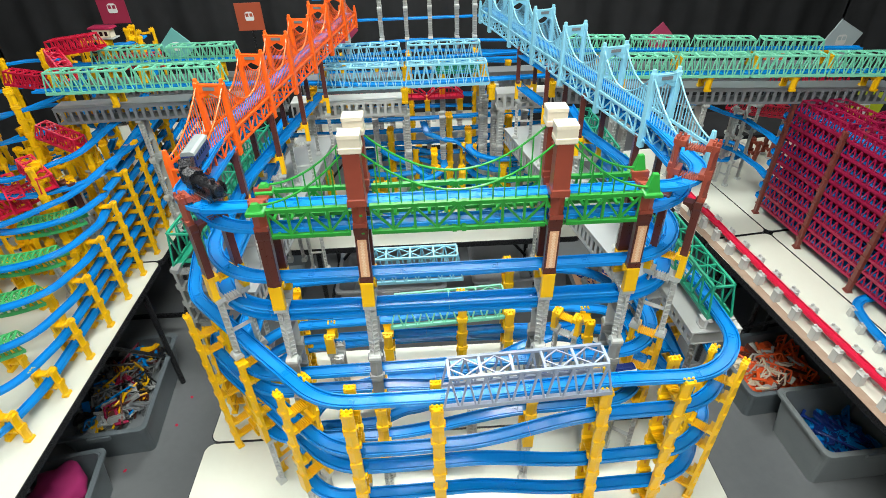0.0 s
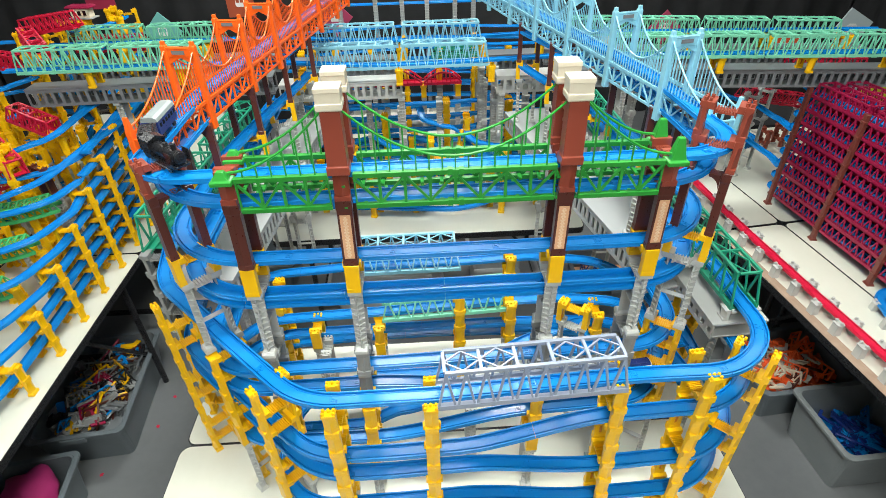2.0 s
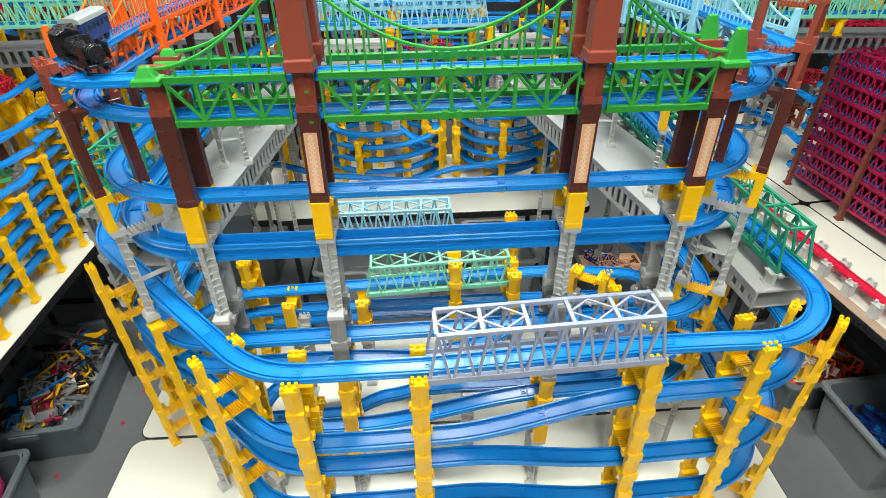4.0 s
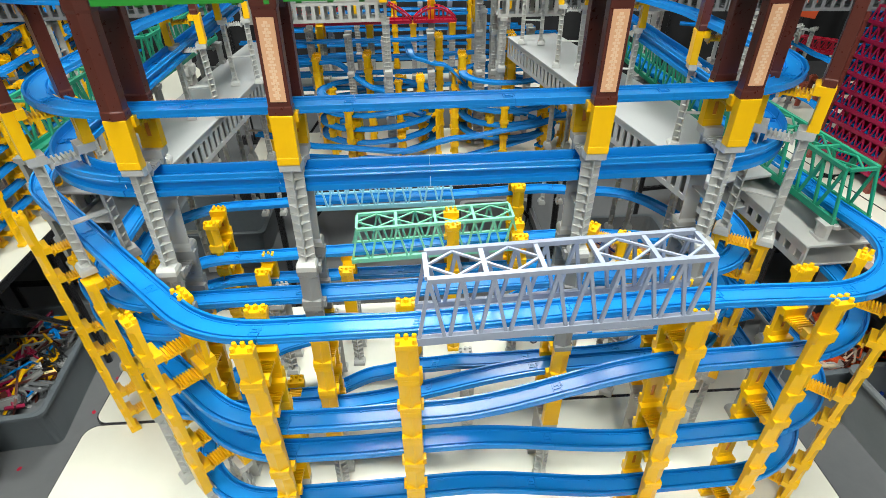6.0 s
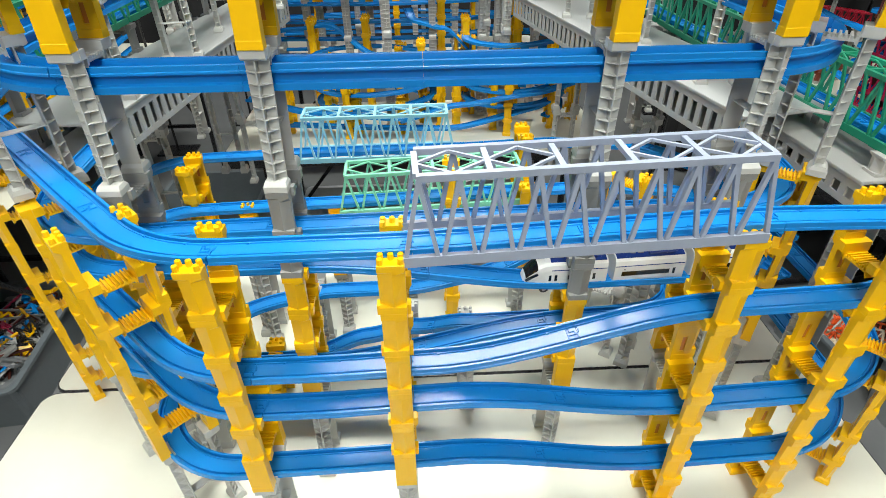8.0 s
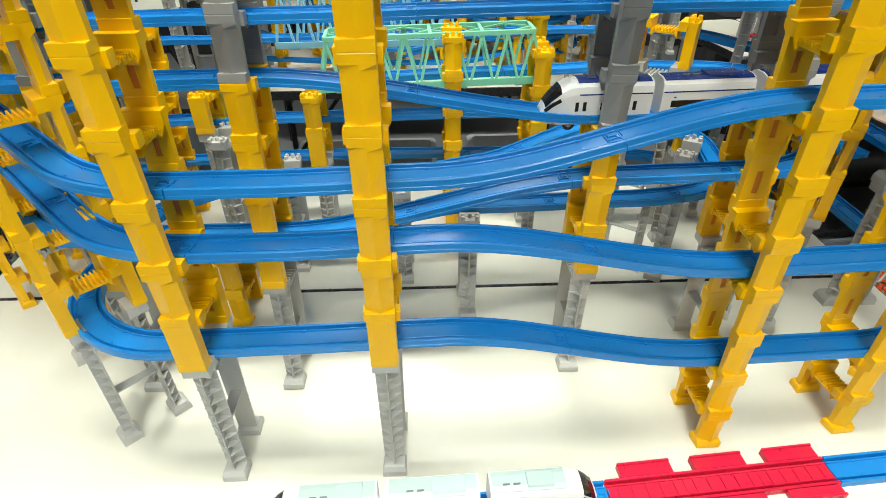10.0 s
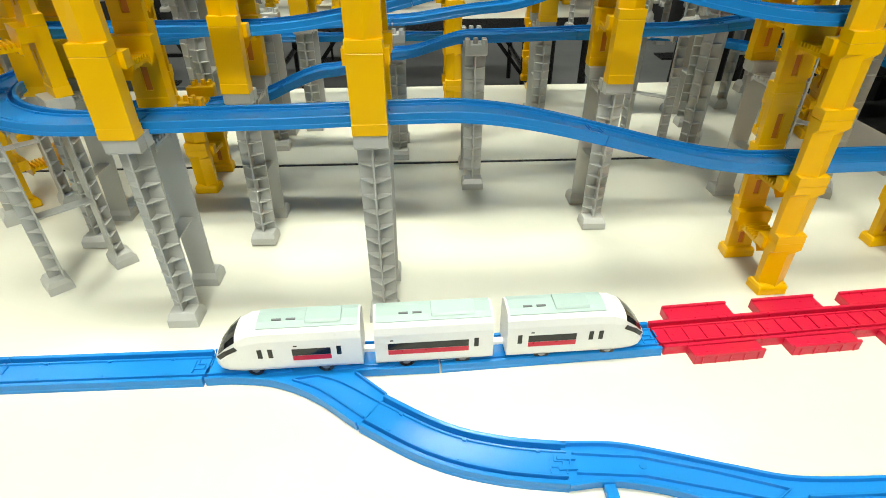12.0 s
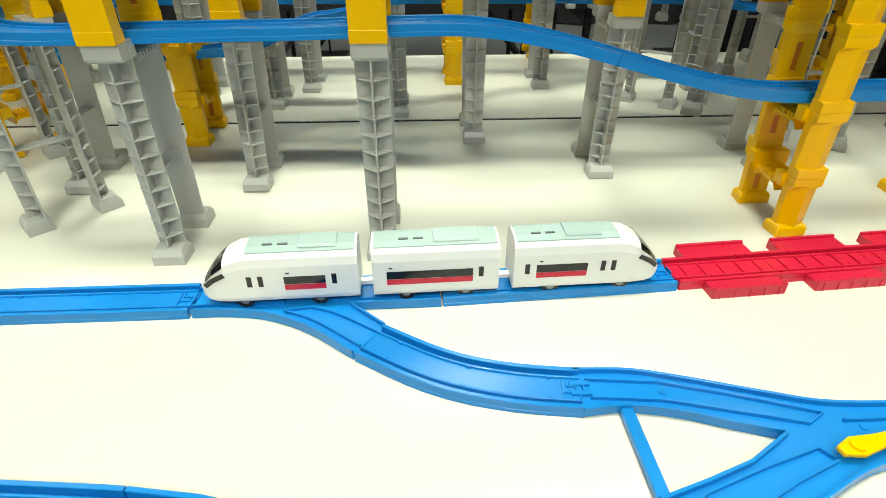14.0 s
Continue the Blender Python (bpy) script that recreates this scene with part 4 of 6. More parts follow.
def rounded_line(pts, n=5):
    """A smooth line through the given plan points."""
    P = [Vector(q) for q in pts]
    P = [P[0] * 2 - P[1]] + P + [P[-1] * 2 - P[-2]]
    out = []
    for a, b, c, d in zip(P, P[1:], P[2:], P[3:]):
        for k in range(n):
            t = k / n
            q = (b * 2 + (c - a) * t + (a * 2 - b * 5 + c * 4 - d) * t * t + (b * 3 - a - c * 3 + d) * t ** 3) * 0.5
            out.append((q.x, q.y))
    return out + [tuple(pts[-1])]


def turnout():
    """A points piece: straight road with a curved branch."""
    ob = thing("points_track", "blue plastic points track with a curved branch on the table", "track", "blue toy tracks", pose(0.137, 0.9322, 0, 0, 0, 1.6) @ pose(-0.137, -0.9340, 0))
    near = rounded_line([(0.1372, 0.9155), (0.165, 0.9148), (0.200, 0.9080), (0.236, 0.8890), (0.2728, 0.8580)])
    vee = [(0.2968, 0.8878), (0.2675, 0.9165), (0.3428, 0.9155)]
    ring = near + vee + [(0.3428, 0.9525), (0.1372, 0.9525)]
    s = Shape()
    s.prism(ring, 0.0, 0.0056)
    part("bed", s.mesh("bed", BLUE, 0.0004), ob)

    def wall(pts, h, w, name):
        s_ = Shape()
        s_.merge(sweep([Vector((x, y, 0.0)) for x, y in pts], [(-w, 0.0050), (-w, h), (w, h), (w, 0.0050)]), Matrix())
        part(name, s_.mesh(name, BLUE), ob)

    wall(rounded_line([(0.1372, 0.9163), (0.165, 0.9155), (0.200, 0.9088), (0.236, 0.8898), (0.2725, 0.8590)]), 0.0095, 0.0008, "rim")
    wall([(0.1372, 0.9517), (0.178, 0.9517), (0.190, 0.9565), (0.205, 0.9517), (0.3428, 0.9517)], 0.0095, 0.0008, "rim")
    wall([(0.2962, 0.8874), (0.2682, 0.9150)], 0.0095, 0.0008, "rim")
    wall([(0.2690, 0.9163), (0.3428, 0.9163)], 0.0095, 0.0008, "rim")
    for pts in ([(0.1372, 0.9452), (0.178, 0.9452)], [(0.1372, 0.9228), (0.212, 0.9228)], [(0.178, 0.9400), (0.212, 0.9236)], [(0.222, 0.9445), (0.3428, 0.9452)], [(0.222, 0.9340), (0.240, 0.9232), (0.3428, 0.9228)],
                rounded_line([(0.2135, 0.9115), (0.240, 0.8975), (0.2780, 0.8655)]), rounded_line([(0.236, 0.9145), (0.258, 0.9045), (0.2915, 0.8800)]), [(0.2145, 0.9122), (0.2355, 0.9146)]):
        wall(pts, 0.0084, 0.0007, "guide_ridge")


turnout()


def turnout_fork():
    """A points piece whose two roads meet under the lever."""
    ob = thing("points_track", "blue plastic points track where two roads meet on the table", "track", "blue toy tracks")
    upper = rounded_line([(0.4338, 0.8370), (0.475, 0.8345), (0.515, 0.8240), (0.559, 0.8105), (0.604, 0.7995), (0.690, 0.7970)])
    lower = rounded_line([(0.690, 0.757), (0.640, 0.757), (0.596, 0.7490), (0.554, 0.7310), (0.510, 0.7120), (0.452, 0.6850)])
    vee = [(0.434, 0.7210), (0.463, 0.7360), (0.493, 0.7455), (0.524, 0.7565), (0.557, 0.7760)]
    back = rounded_line([(0.528, 0.7855), (0.497, 0.7960), (0.464, 0.8020), (0.4332, 0.8000)])
    s_ = Shape()
    s_.prism(upper + lower + vee + back, 0.0, 0.0052)
    part("bed", s_.mesh("bed", BLUE, 0.0004), ob)

    def wall(pts, h, w, name):
        part(name, sweep([Vector((x, y, 0.0)) for x, y in pts], [(-w, 0.0048), (-w, h), (w, h), (w, 0.0048)]).mesh(name, BLUE, 0.0002), ob)

    wall([(x, y - 0.0012) for x, y in upper], 0.0095, 0.0011, "rim")
    wall([(x, y + 0.0012) for x, y in lower], 0.0095, 0.0011, "rim")
    wall(vee, 0.0095, 0.0011, "rim")
    wall([(0.5575, 0.7775)] + back, 0.0095, 0.0011, "rim")
    for pts in ([(0.441, 0.8275), (0.491, 0.8225), (0.540, 0.8085), (0.576, 0.7965), (0.590, 0.7910), (0.577, 0.7835), (0.536, 0.7945), (0.490, 0.8065), (0.441, 0.8110)],
                [(0.445, 0.7150), (0.489, 0.7385), (0.530, 0.7530), (0.570, 0.7650), (0.577, 0.7555), (0.545, 0.7430), (0.515, 0.7290), (0.462, 0.7010)],
                [(0.600, 0.7850), (0.690, 0.7850)], [(0.625, 0.7690), (0.690, 0.7690)]):
        wall(pts, 0.0084, 0.0008, "guide_ridge")
    s_ = Shape()
    for sx, sy in ((0.4365, 0.8150), (0.4365, 0.8235)):
        s_.box(sx - 0.008, sx + 0.006, sy - 0.0018, sy + 0.0018, 0.0054, 0.0078)
    part("joint_tab", s_.mesh("joint_tab", BLUE), ob)
    for sx, sy in ((0.492, 0.8150), (0.611, 0.7800)):
        s_ = Shape()
        s_.rod((sx, sy, 0.0053), (sx, sy, 0.0062), 0.0028, 12)
        part("rivet", s_.mesh("rivet", BLUE), ob)


turnout_fork()
track([(0.30, 0.620, 0.0095), (0.36, 0.657, 0.0095), (0.442, 0.7025, 0.0095)], rad=0.3, label=flat_label)
track([(-0.40, 0.741, 0.0095), (0.05, 0.748, 0.0095), (0.20, 0.734, 0.0095), (0.33, 0.686, 0.0095)], rad=0.4, label=flat_label)
track([(0.839, 0.973, 0.0095), (1.02, 0.985, 0.0095), (1.10, 0.86, 0.0095), (1.10, 0.70, 0.0095)], label=flat_label)
s = Shape()
s.bar((0.4625, 0.8010, 0.004), (0.4630, 0.7370, 0.004), 0.0085, 0.006)
solid("track_spacer_bar", s.mesh("track_spacer_bar", BLUE, 0.0006), "thin blue plastic spacer bar between two tracks", "track")


def lever(x, y, ang, k):
    ob = thing("points_lever", "yellow plastic points lever lying on the track", "lever", "points levers", pose(x, y, 0.0105, 0, 0, ang))
    s = Shape()
    ring = [(-0.030, -0.0022), (0.006, -0.003), (0.018, -0.0045), (0.026, -0.002), (0.026, 0.002), (0.018, 0.0045), (0.006, 0.003), (-0.030, 0.0022)]
    s.prism([(a * k, b * k) for a, b in ring], 0, 0.0035)
    part("blade", s.mesh("blade", YELLOW, 0.0006), ob)
    s = Shape()
    s.rod((0.018 * k, 0, 0.0036), (0.018 * k, 0, 0.005), 0.0030 * k, 14)
    part("pivot", s.mesh("pivot", YELLOW), ob)
    s = Shape()
    s.loft([[(-0.034 * k, -0.007 * k, z), (-0.018 * k, 0.007 * k, z), (-0.030 * k, 0.011 * k, z)] for z in (0.0, 0.004)])
    part("spring_flap", s.mesh("spring_flap", BLUE), ob, pose(0, 0.004, 0))


lever(0.203, 0.9365, 0, 0.85)
lever(0.617, 0.7665, 192, 1.55)

# red track with side platforms
RTRACK = thing("red_platform_track", "bright red plastic track with stepped side platforms on the table", "track")
rp = [(0.552, 0.952, 0.0095), (0.648, 0.959, 0.0095), (0.745, 0.966, 0.0095), (0.838, 0.973, 0.0095)]
for (a, b) in zip(rp, rp[1:]):
    pa, pb = Vector(a), Vector(b)
    part("rail", sweep([pa, pa.lerp(pb, 0.5), pb - (pb - pa) * 0.006], rail_profile()).mesh("rail", RED, smooth=35), RTRACK)
    s = Shape()
    for k in range(5):
        q = pa.lerp(pb, (k + 0.7) / 5.4) - Vector((0, 0, 0.0030))
        g = (pb - pa).normalized()
        s.bar(q - Vector((-g.y, g.x, 0)) * 0.0085, q + Vector((-g.y, g.x, 0)) * 0.0085, 0.0012, 0.0022)
    part("sleeper_ribs", s.mesh("sleeper_ribs", RED), RTRACK)
    for sg in (-1, 1):
        s = Shape()
        d = (pb - pa).normalized()
        nrm = Vector((-d.y, d.x, 0)) * sg
        o = pa + d * 0.0225 + nrm * 0.0190
        out = 0.0185 if sg > 0 else 0.0150
        e = o + d * 0.068
        s.loft([[q, q + nrm * out, q + nrm * out - Vector((0, 0, 0.009)), q - Vector((0, 0, 0.0092))] for q in (o + Vector((0, 0, -0.001)), e + Vector((0, 0, -0.001)))])
        for k in range(5):
            q = o.lerp(e, (k + 0.5) / 5) + nrm * (out + 0.0005) - Vector((0, 0, 0.0095))
            s.bar(q, q + Vector((0, 0, 0.009)), 0.0014, 0.0014)
        q0, q1 = o + nrm * (out - 0.0015), e + nrm * (out - 0.0015)
        s.bar(q0, q1, 0.003, 0.003)
        part("platform", s.mesh("platform", RED, 0.0005), RTRACK)

# ---- left table: descending spiral with yellow piers ----
SITE = pose(0.040, 0.030, 0)
POSTS = [(1.40, 2), (1.585, 2), (1.770, 3), (1.953, 4), (2.130, 5), (2.304, 6), (2.476, 7), (2.650, 8), (2.83, 9), (3.01, 10)]
for py, n in POSTS:
    pier(-1.150 - (0.03 if py < 1.5 else 0), py, 90 - (8 if py < 1.5 else 0), "f" + "Y" * n)
for k in range(7):
    z = 0.068 + 0.068 * k
    yk = 1.38 + 0.17 * k
    track([(-1.16, 3.5, z + 0.10), (-1.155, 3.0, z + 0.07), (-1.150, 2.3, z + 0.03), (-1.150, yk + 0.16, z + 0.01), (-1.22, yk - 0.06, z), (-1.46, yk - 0.14, z - 0.01), (-1.95, yk + 0.02, z - 0.01)],
          pieces=k < 4, rad=0.45, label="blue plastic toy track sweeping down past yellow piers")


def arc_bridge(p, q, bow, z, material, label):
    """A curved through truss, swept along an arc."""
    ob = thing("curved_bridge", label, "bridge", "curved green bridges")
    p, q = Vector((*p, z)), Vector((*q, z))
    d = q - p
    nrm = Vector((-d.y, d.x, 0)).normalized()
    n = 10
    mid = [p + d * (k / n) + nrm * bow * 4 * (k / n) * (1 - k / n) for k in range(n + 1)]
    for sg in (-1, 1):
        s = Shape()
        lo = [m_ + nrm * sg * 0.036 for m_ in mid]
        hi = [m_ + nrm * sg * 0.033 + Vector((0, 0, 0.052)) for m_ in mid]
        for k in range(n):
            s.bar(lo[k], lo[k + 1], 0.007, 0.014)
            if 0 < k < n - 1:
                s.bar(hi[k], hi[k + 1], 0.006, 0.006)
            s.bar(lo[k], hi[max(1, k)] if k % 2 == 0 else hi[k], 0.0045, 0.0045)
            s.bar(hi[min(max(k, 1), n - 1)], lo[k + 1], 0.0045, 0.0045)
        part("side_truss", s.mesh("side_truss", material), ob)
    s = Shape()
    for k in range(1, n):
        up = Vector((0, 0, 0.052))
        s.bar(mid[k] - nrm * 0.033 + up, mid[k] + nrm * 0.033 + up, 0.005, 0.005)
        if k < n - 1:
            s.bar(mid[k] - nrm * 0.033 + up, mid[k + 1] + nrm * 0.033 + up, 0.003, 0.003)
    part("top_bracing", s.mesh("top_bracing", material), ob)


for (ax, ay, bx, by, z) in ((-1.44, 2.12, -1.20, 2.22, 0.345), (-1.46, 1.96, -1.22, 2.03, 0.275), (-1.48, 1.79, -1.24, 1.86, 0.205), (-1.44, 1.62, -1.25, 1.68, 0.135)):
    arc_bridge((ax - 0.02, ay + 0.04), (bx - 0.02, by + 0.04), -0.022, z + 0.005, LEAFGREEN, "bright green plastic curved truss bridge over the spiral track")
for gx, gy, n in ((-1.30, 1.95, 3), (-1.33, 2.25, 5), (-1.50, 2.1, 4), (-1.36, 1.72, 2), (-1.55, 1.85, 3), (-1.42, 2.45, 6), (-1.30, 2.62, 7), (-1.60, 2.35, 6), (-1.75, 2.2, 6), (-1.47, 2.75, 9), (-1.62, 2.62, 8)):
    pier(gx, gy, (gx * 733) % 90, "f" + "Y" * n)
for gx, gy, st in ((-1.26, 2.08, "TY"), (-1.40, 2.20, "TY"), (-1.33, 2.42, "TTY"), (-1.24, 2.56, "TT"), (-1.45, 2.58, "TTY"), (-1.56, 2.48, "TY"), (-1.36, 2.80, "TTY"), (-1.55, 2.9, "TTT"), (-1.22, 2.95, "TTY")):
    pier(gx, gy, (gx * 377) % 90, st)


def helix(cx, cy, rx, ry, z0, z1, turns, posts, stack, material=None, label="", start=0.0):
    """A climbing oval of track with piers round it."""
    n = int(turns * 12)
    pts = []
    for i in range(n + 1):
        a = start + 2 * math.pi * turns * i / n
        pts.append((cx + rx * math.cos(a), cy + ry * math.sin(a), z0 + (z1 - z0) * i / n))
    track(pts, rad=0.12, pieces=False, step=0.03, material=material, label=label or "blue plastic toy track climbing in an oval spiral")
    for k in range(posts):
        a = start + 2 * math.pi * (k + 0.5) / posts
        pier(cx + rx * math.cos(a), cy + ry * math.sin(a), math.degrees(math.atan2(ry * math.cos(a), -rx * math.sin(a))), stack, top=True)


helix(-1.72, 2.95, 0.28, 0.34, 0.10, 0.78, 5.5, 9, "fYYYYYYYYYYYY")
helix(-1.95, 2.45, 0.22, 0.30, 0.08, 0.62, 5, 7, "fYYYYYYYYY")
helix(-1.355, 3.31, 0.135, 0.14, 0.45, 0.850, 4, 6, "TTYYYYYYY")
track([(-1.15, 3.2, 0.66), (-1.16, 2.75, 0.62), (-1.30, 2.40, 0.56), (-1.55, 2.30, 0.52), (-1.80, 2.45, 0.5)], rad=0.35)
track([(-1.10, 3.2, 0.56), (-1.12, 2.6, 0.52), (-1.28, 2.22, 0.46), (-1.50, 2.08, 0.43), (-1.75, 2.12, 0.42)], rad=0.35)
pier(-1.31, 2.36, 60, "PPB", z0=0.0, th=0.17)
RL = "red plastic truss bridge on the side spiral"
for p, q in (((-1.60, 2.26, 0.38), (-1.44, 2.38, 0.42)), ((-1.60, 2.42, 0.45), (-1.46, 2.25, 0.41)), ((-1.47, 2.40, 0.54), (-1.33, 2.28, 0.49)), ((-1.68, 2.18, 0.28), (-1.58, 2.05, 0.24)),
             ((-1.55, 3.02, 0.848), (-1.27, 2.96, 0.888)), ((-1.53, 2.98, 0.830), (-1.38, 2.80, 0.785)), ((-1.82, 3.02, 0.72), (-1.62, 2.98, 0.70)), ((-1.50, 2.62, 0.60), (-1.30, 2.55, 0.54)), ((-1.45, 3.2, 0.72), (-1.1, 3.2, 0.72))):
    truss_bridge(p, q, RED, RL, w=0.066, h=0.058, bays=8, grp="red truss bridges")



def station_house(m):
    ob = thing("toy_station", "small toy station building with a magenta roof above the spiral", "building", m=m)
    s = Shape()
    s.box(-0.060, 0.060, -0.032, 0.032, 0.0, 0.005)
    part("platform", s.mesh("platform", PALE, 0.0008), ob)
    s = Shape()
    s.box(-0.046, 0.046, -0.022, 0.022, 0.0055, 0.048)
    part("wall", s.mesh("wall", CREAM, 0.0008), ob)
    s = Shape()
    s.loft([[(-0.062 * k, -0.032 * k, z), (0.062 * k, -0.032 * k, z), (0.062 * k, 0.032 * k, z), (-0.062 * k, 0.032 * k, z)] for z, k in ((0.0485, 1.0), (0.0530, 1.0), (0.0600, 0.86))])
    part("roof", s.mesh("roof", CRIMSON, 0.0008), ob, None, "dark magenta roof")
    for k in range(3):
        s = Shape()
        s.box(-0.036 + k * 0.026, -0.020 + k * 0.026, -0.0228, -0.0218, 0.016, 0.036)
        part("window", s.mesh("window", GLOSSBLACK), ob)


station_house(pose(-1.365, 3.20, 0.866, 0, 0, -6))

# ---- high cross line of truss bridges over grey girders ----
SITE = pose(0.017, 0.020, -0.012)
CL = "mint green plastic truss bridge on the high cross line"


def rise(x):
    """The cross line stands a little higher beyond the two suspension bridges."""
    return 0.048 if x < -0.36 else 0.026 if x > 0.9 else 0.008


for y_, x0, x1, z in ((2.66, -1.37, -0.585, 0.798), (3.04, -1.345, -0.62, 0.804)):
    n = 2
    for k in range(n):
        a, b = x0 + (x1 - x0) * k / n, x0 + (x1 - x0) * (k + 1) / n - 0.008
        truss_bridge((a, y_, z), (b, y_, z), MINT, CL, w=0.075, h=0.084 if y_ < 3 else 0.066, bays=10, grp="mint truss bridges")
for y0_, y1_, x0, x1, z in ((2.65, 2.52, 1.10, 2.40, 0.772), (3.06, 2.84, 1.03, 2.25, 0.768)):
    n = 4
    for k in range(n):
        a, b = k / n, (k + 1) / n - 0.006
        truss_bridge((x0 + (x1 - x0) * a, y0_ + (y1_ - y0_) * a, z), (x0 + (x1 - x0) * b, y0_ + (y1_ - y0_) * b, z), MINT, CL, w=0.075, h=0.080 if y0_ < 3 else 0.066, bays=9, grp="mint truss bridges")
for y_, z in ((2.69, 0.753), (2.98, 0.763)):
    for a, b in ((-0.195, 0.195), (0.203, 0.593)):
        truss_bridge((a, y_, z), (b, y_, z), CYAN, "pale blue plastic truss bridge on the high cross line", w=0.075, h=0.088, bays=10, grp="pale blue truss bridges")
for y_, y2, z in ((2.67, 2.52, 0.752), (3.02, 2.84, 0.762)):
    track([(-1.45, y_, z + 0.046), (-0.5, y_, z + 0.044), (0.2, y_, z + 0.010), (0.95, y_, z + 0.022), (2.44, y2, z + 0.027)], rad=0.8, pieces=False, step=0.05, label="blue plastic toy track on the high cross line")
VG = "weathered grey viaduct girder with slotted sides on the cross line"
for (ax, ay), (bx, by) in (((-1.40, 2.70), (-0.80, 2.73)), ((-0.78, 2.73), (-0.36, 2.75)), ((-0.34, 2.75), (0.205, 2.745)), ((0.635, 2.76), (0.90, 2.76)), ((0.92, 2.76), (1.50, 2.68)), ((1.505, 2.68), (2.44, 2.58))):
    zv = 0.668 + rise(ax + 0.01)
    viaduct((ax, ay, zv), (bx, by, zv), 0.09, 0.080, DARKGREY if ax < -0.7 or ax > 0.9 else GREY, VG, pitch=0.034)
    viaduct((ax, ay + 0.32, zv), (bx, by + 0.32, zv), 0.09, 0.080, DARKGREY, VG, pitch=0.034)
for x in (-1.10, -0.72, -0.22, 0.20, 0.60, 0.88, 1.20, 1.58, 1.95, 2.30):
    y_ = 2.68 - max(0, x - 1.0) * 0.11
    pier(x, y_, 0, "Y", z0=0.668 + rise(x), grp="cross line piers")
    pier(x, y_ + 0.32, 0, "Y", z0=0.668 + rise(x), grp="cross line piers")
for x, y_ in ((-1.05, 2.72), (-0.60, 2.74), (0.20, 2.74), (0.66, 2.75), (1.22, 2.72), (1.62, 2.66), (2.2, 2.6), (-0.28, 2.74), (0.60, 2.90), (1.35, 2.9)):
    pier(x, y_, 0, "TTT", th=0.196 + rise(x) / 3, top=False)

# inner posts of the side spiral
SITE = pose(0.040, 0.030, 0)
random.seed(11)
for k in range(16):
    gx, gy = random.uniform(-1.78, -1.28), random.uniform(2.25, 3.05)
    pier(gx, gy, random.uniform(0, 180), random.choice(("fYYYYYYY", "fYYYYYYYYY", "TTYY", "TTY", "TTTY", "fYYYYYYYY")))

# ---- rear table spirals ----
SITE = pose(0.015, 0.020, 0)
helix(0.14, 2.84, 0.25, 0.19, 0.06, 0.30, 4, 4, "fYYYY", start=-1.2)
helix(0.72, 2.84, 0.21, 0.19, 0.06, 0.36, 5, 4, "fYYYYY", start=-1.0)
track([(-0.36, 2.66, 0.17), (-0.10, 2.60, 0.13), (0.25, 2.58, 0.105), (0.48, 2.60, 0.147), (0.76, 2.60, 0.183), (0.98, 2.70, 0.20)], rad=0.3, pieces=False)
track([(-0.34, 2.70, 0.05), (0.10, 2.66, 0.04), (0.42, 2.60, 0.05), (0.80, 2.66, 0.10), (0.96, 2.86, 0.15)], rad=0.3, pieces=False)
track([(-0.40, 2.90, 0.34), (-0.20, 2.96, 0.36), (-0.05, 2.92, 0.38), (0.14, 2.88, 0.27), (0.34, 2.74, 0.20)], rad=0.14, pieces=False)
track([(0.28, 3.02, 0.42), (0.30, 2.90, 0.395), (0.42, 2.86, 0.375), (0.60, 2.88, 0.235), (0.80, 2.78, 0.17)], rad=0.07, pieces=False)
for z in (0.24, 0.31, 0.38, 0.45):
    track([(-0.45, 3.00, z), (0.2, 3.02, z - 0.01), (0.95, 3.00, z + 0.01)], pieces=False, step=0.06, rad=0.5, label="blue plastic toy track on the rear table")
for x, y_, st in ((-0.22, 2.74, "fYYYY"), (-0.06, 2.78, "fYYYY"), (0.06, 2.72, "fYYY"), (0.24, 2.70, "fYY"), (0.33, 2.82, "fYYYYY"), (0.47, 2.74, "fYYYY"), (0.52, 2.93, "fYYYYYY"), (0.62, 2.72, "fYYY"), (0.86, 2.72, "fYYY"),
                  (-0.12, 2.94, "fYYYYYY"), (0.10, 2.97, "fYYYYYY"), (0.42, 2.98, "fYYYYYYY"), (0.74, 2.97, "fYYYYYYY"), (0.90, 2.93, "fYYYYY"), (0.98, 2.80, "fYYYY"), (-0.34, 2.86, "fYYYYY")):
    pier(x, y_, 0, st)
for x, y_, st in ((0.19, 2.81, "TTT"), (-0.15, 3.03, "TTT"), (0.38, 2.91, "TTT"), (0.585, 2.89, "TTTT"), (0.65, 2.89, "TTTT"), (0.03, 2.92, "TTT"), (0.82, 2.95, "TTT")):
    pier(x, y_, 0, st, th=0.165, top=False)
for k, z in enumerate((0.08, 0.16, 0.24, 0.32, 0.40, 0.47, 0.54)):
    track([(-0.55, 3.70 + 0.02 * k, z), (0.2, 3.68, z + 0.01), (1.0, 3.70, z)], pieces=False, step=0.06, rad=0.5, label="blue plastic toy track on the rear table")
    track([(-0.5, 3.95, z + 0.04), (0.3, 4.02, z + 0.05), (0.95, 3.95, z + 0.04)], pieces=False, step=0.06, rad=0.5, label="blue plastic toy track on the rear table")
for k in range(7):
    pier(-0.42 + 0.21 * k, 3.69, 0, "fYYYYYYYYY" if k % 2 else "TTYY")


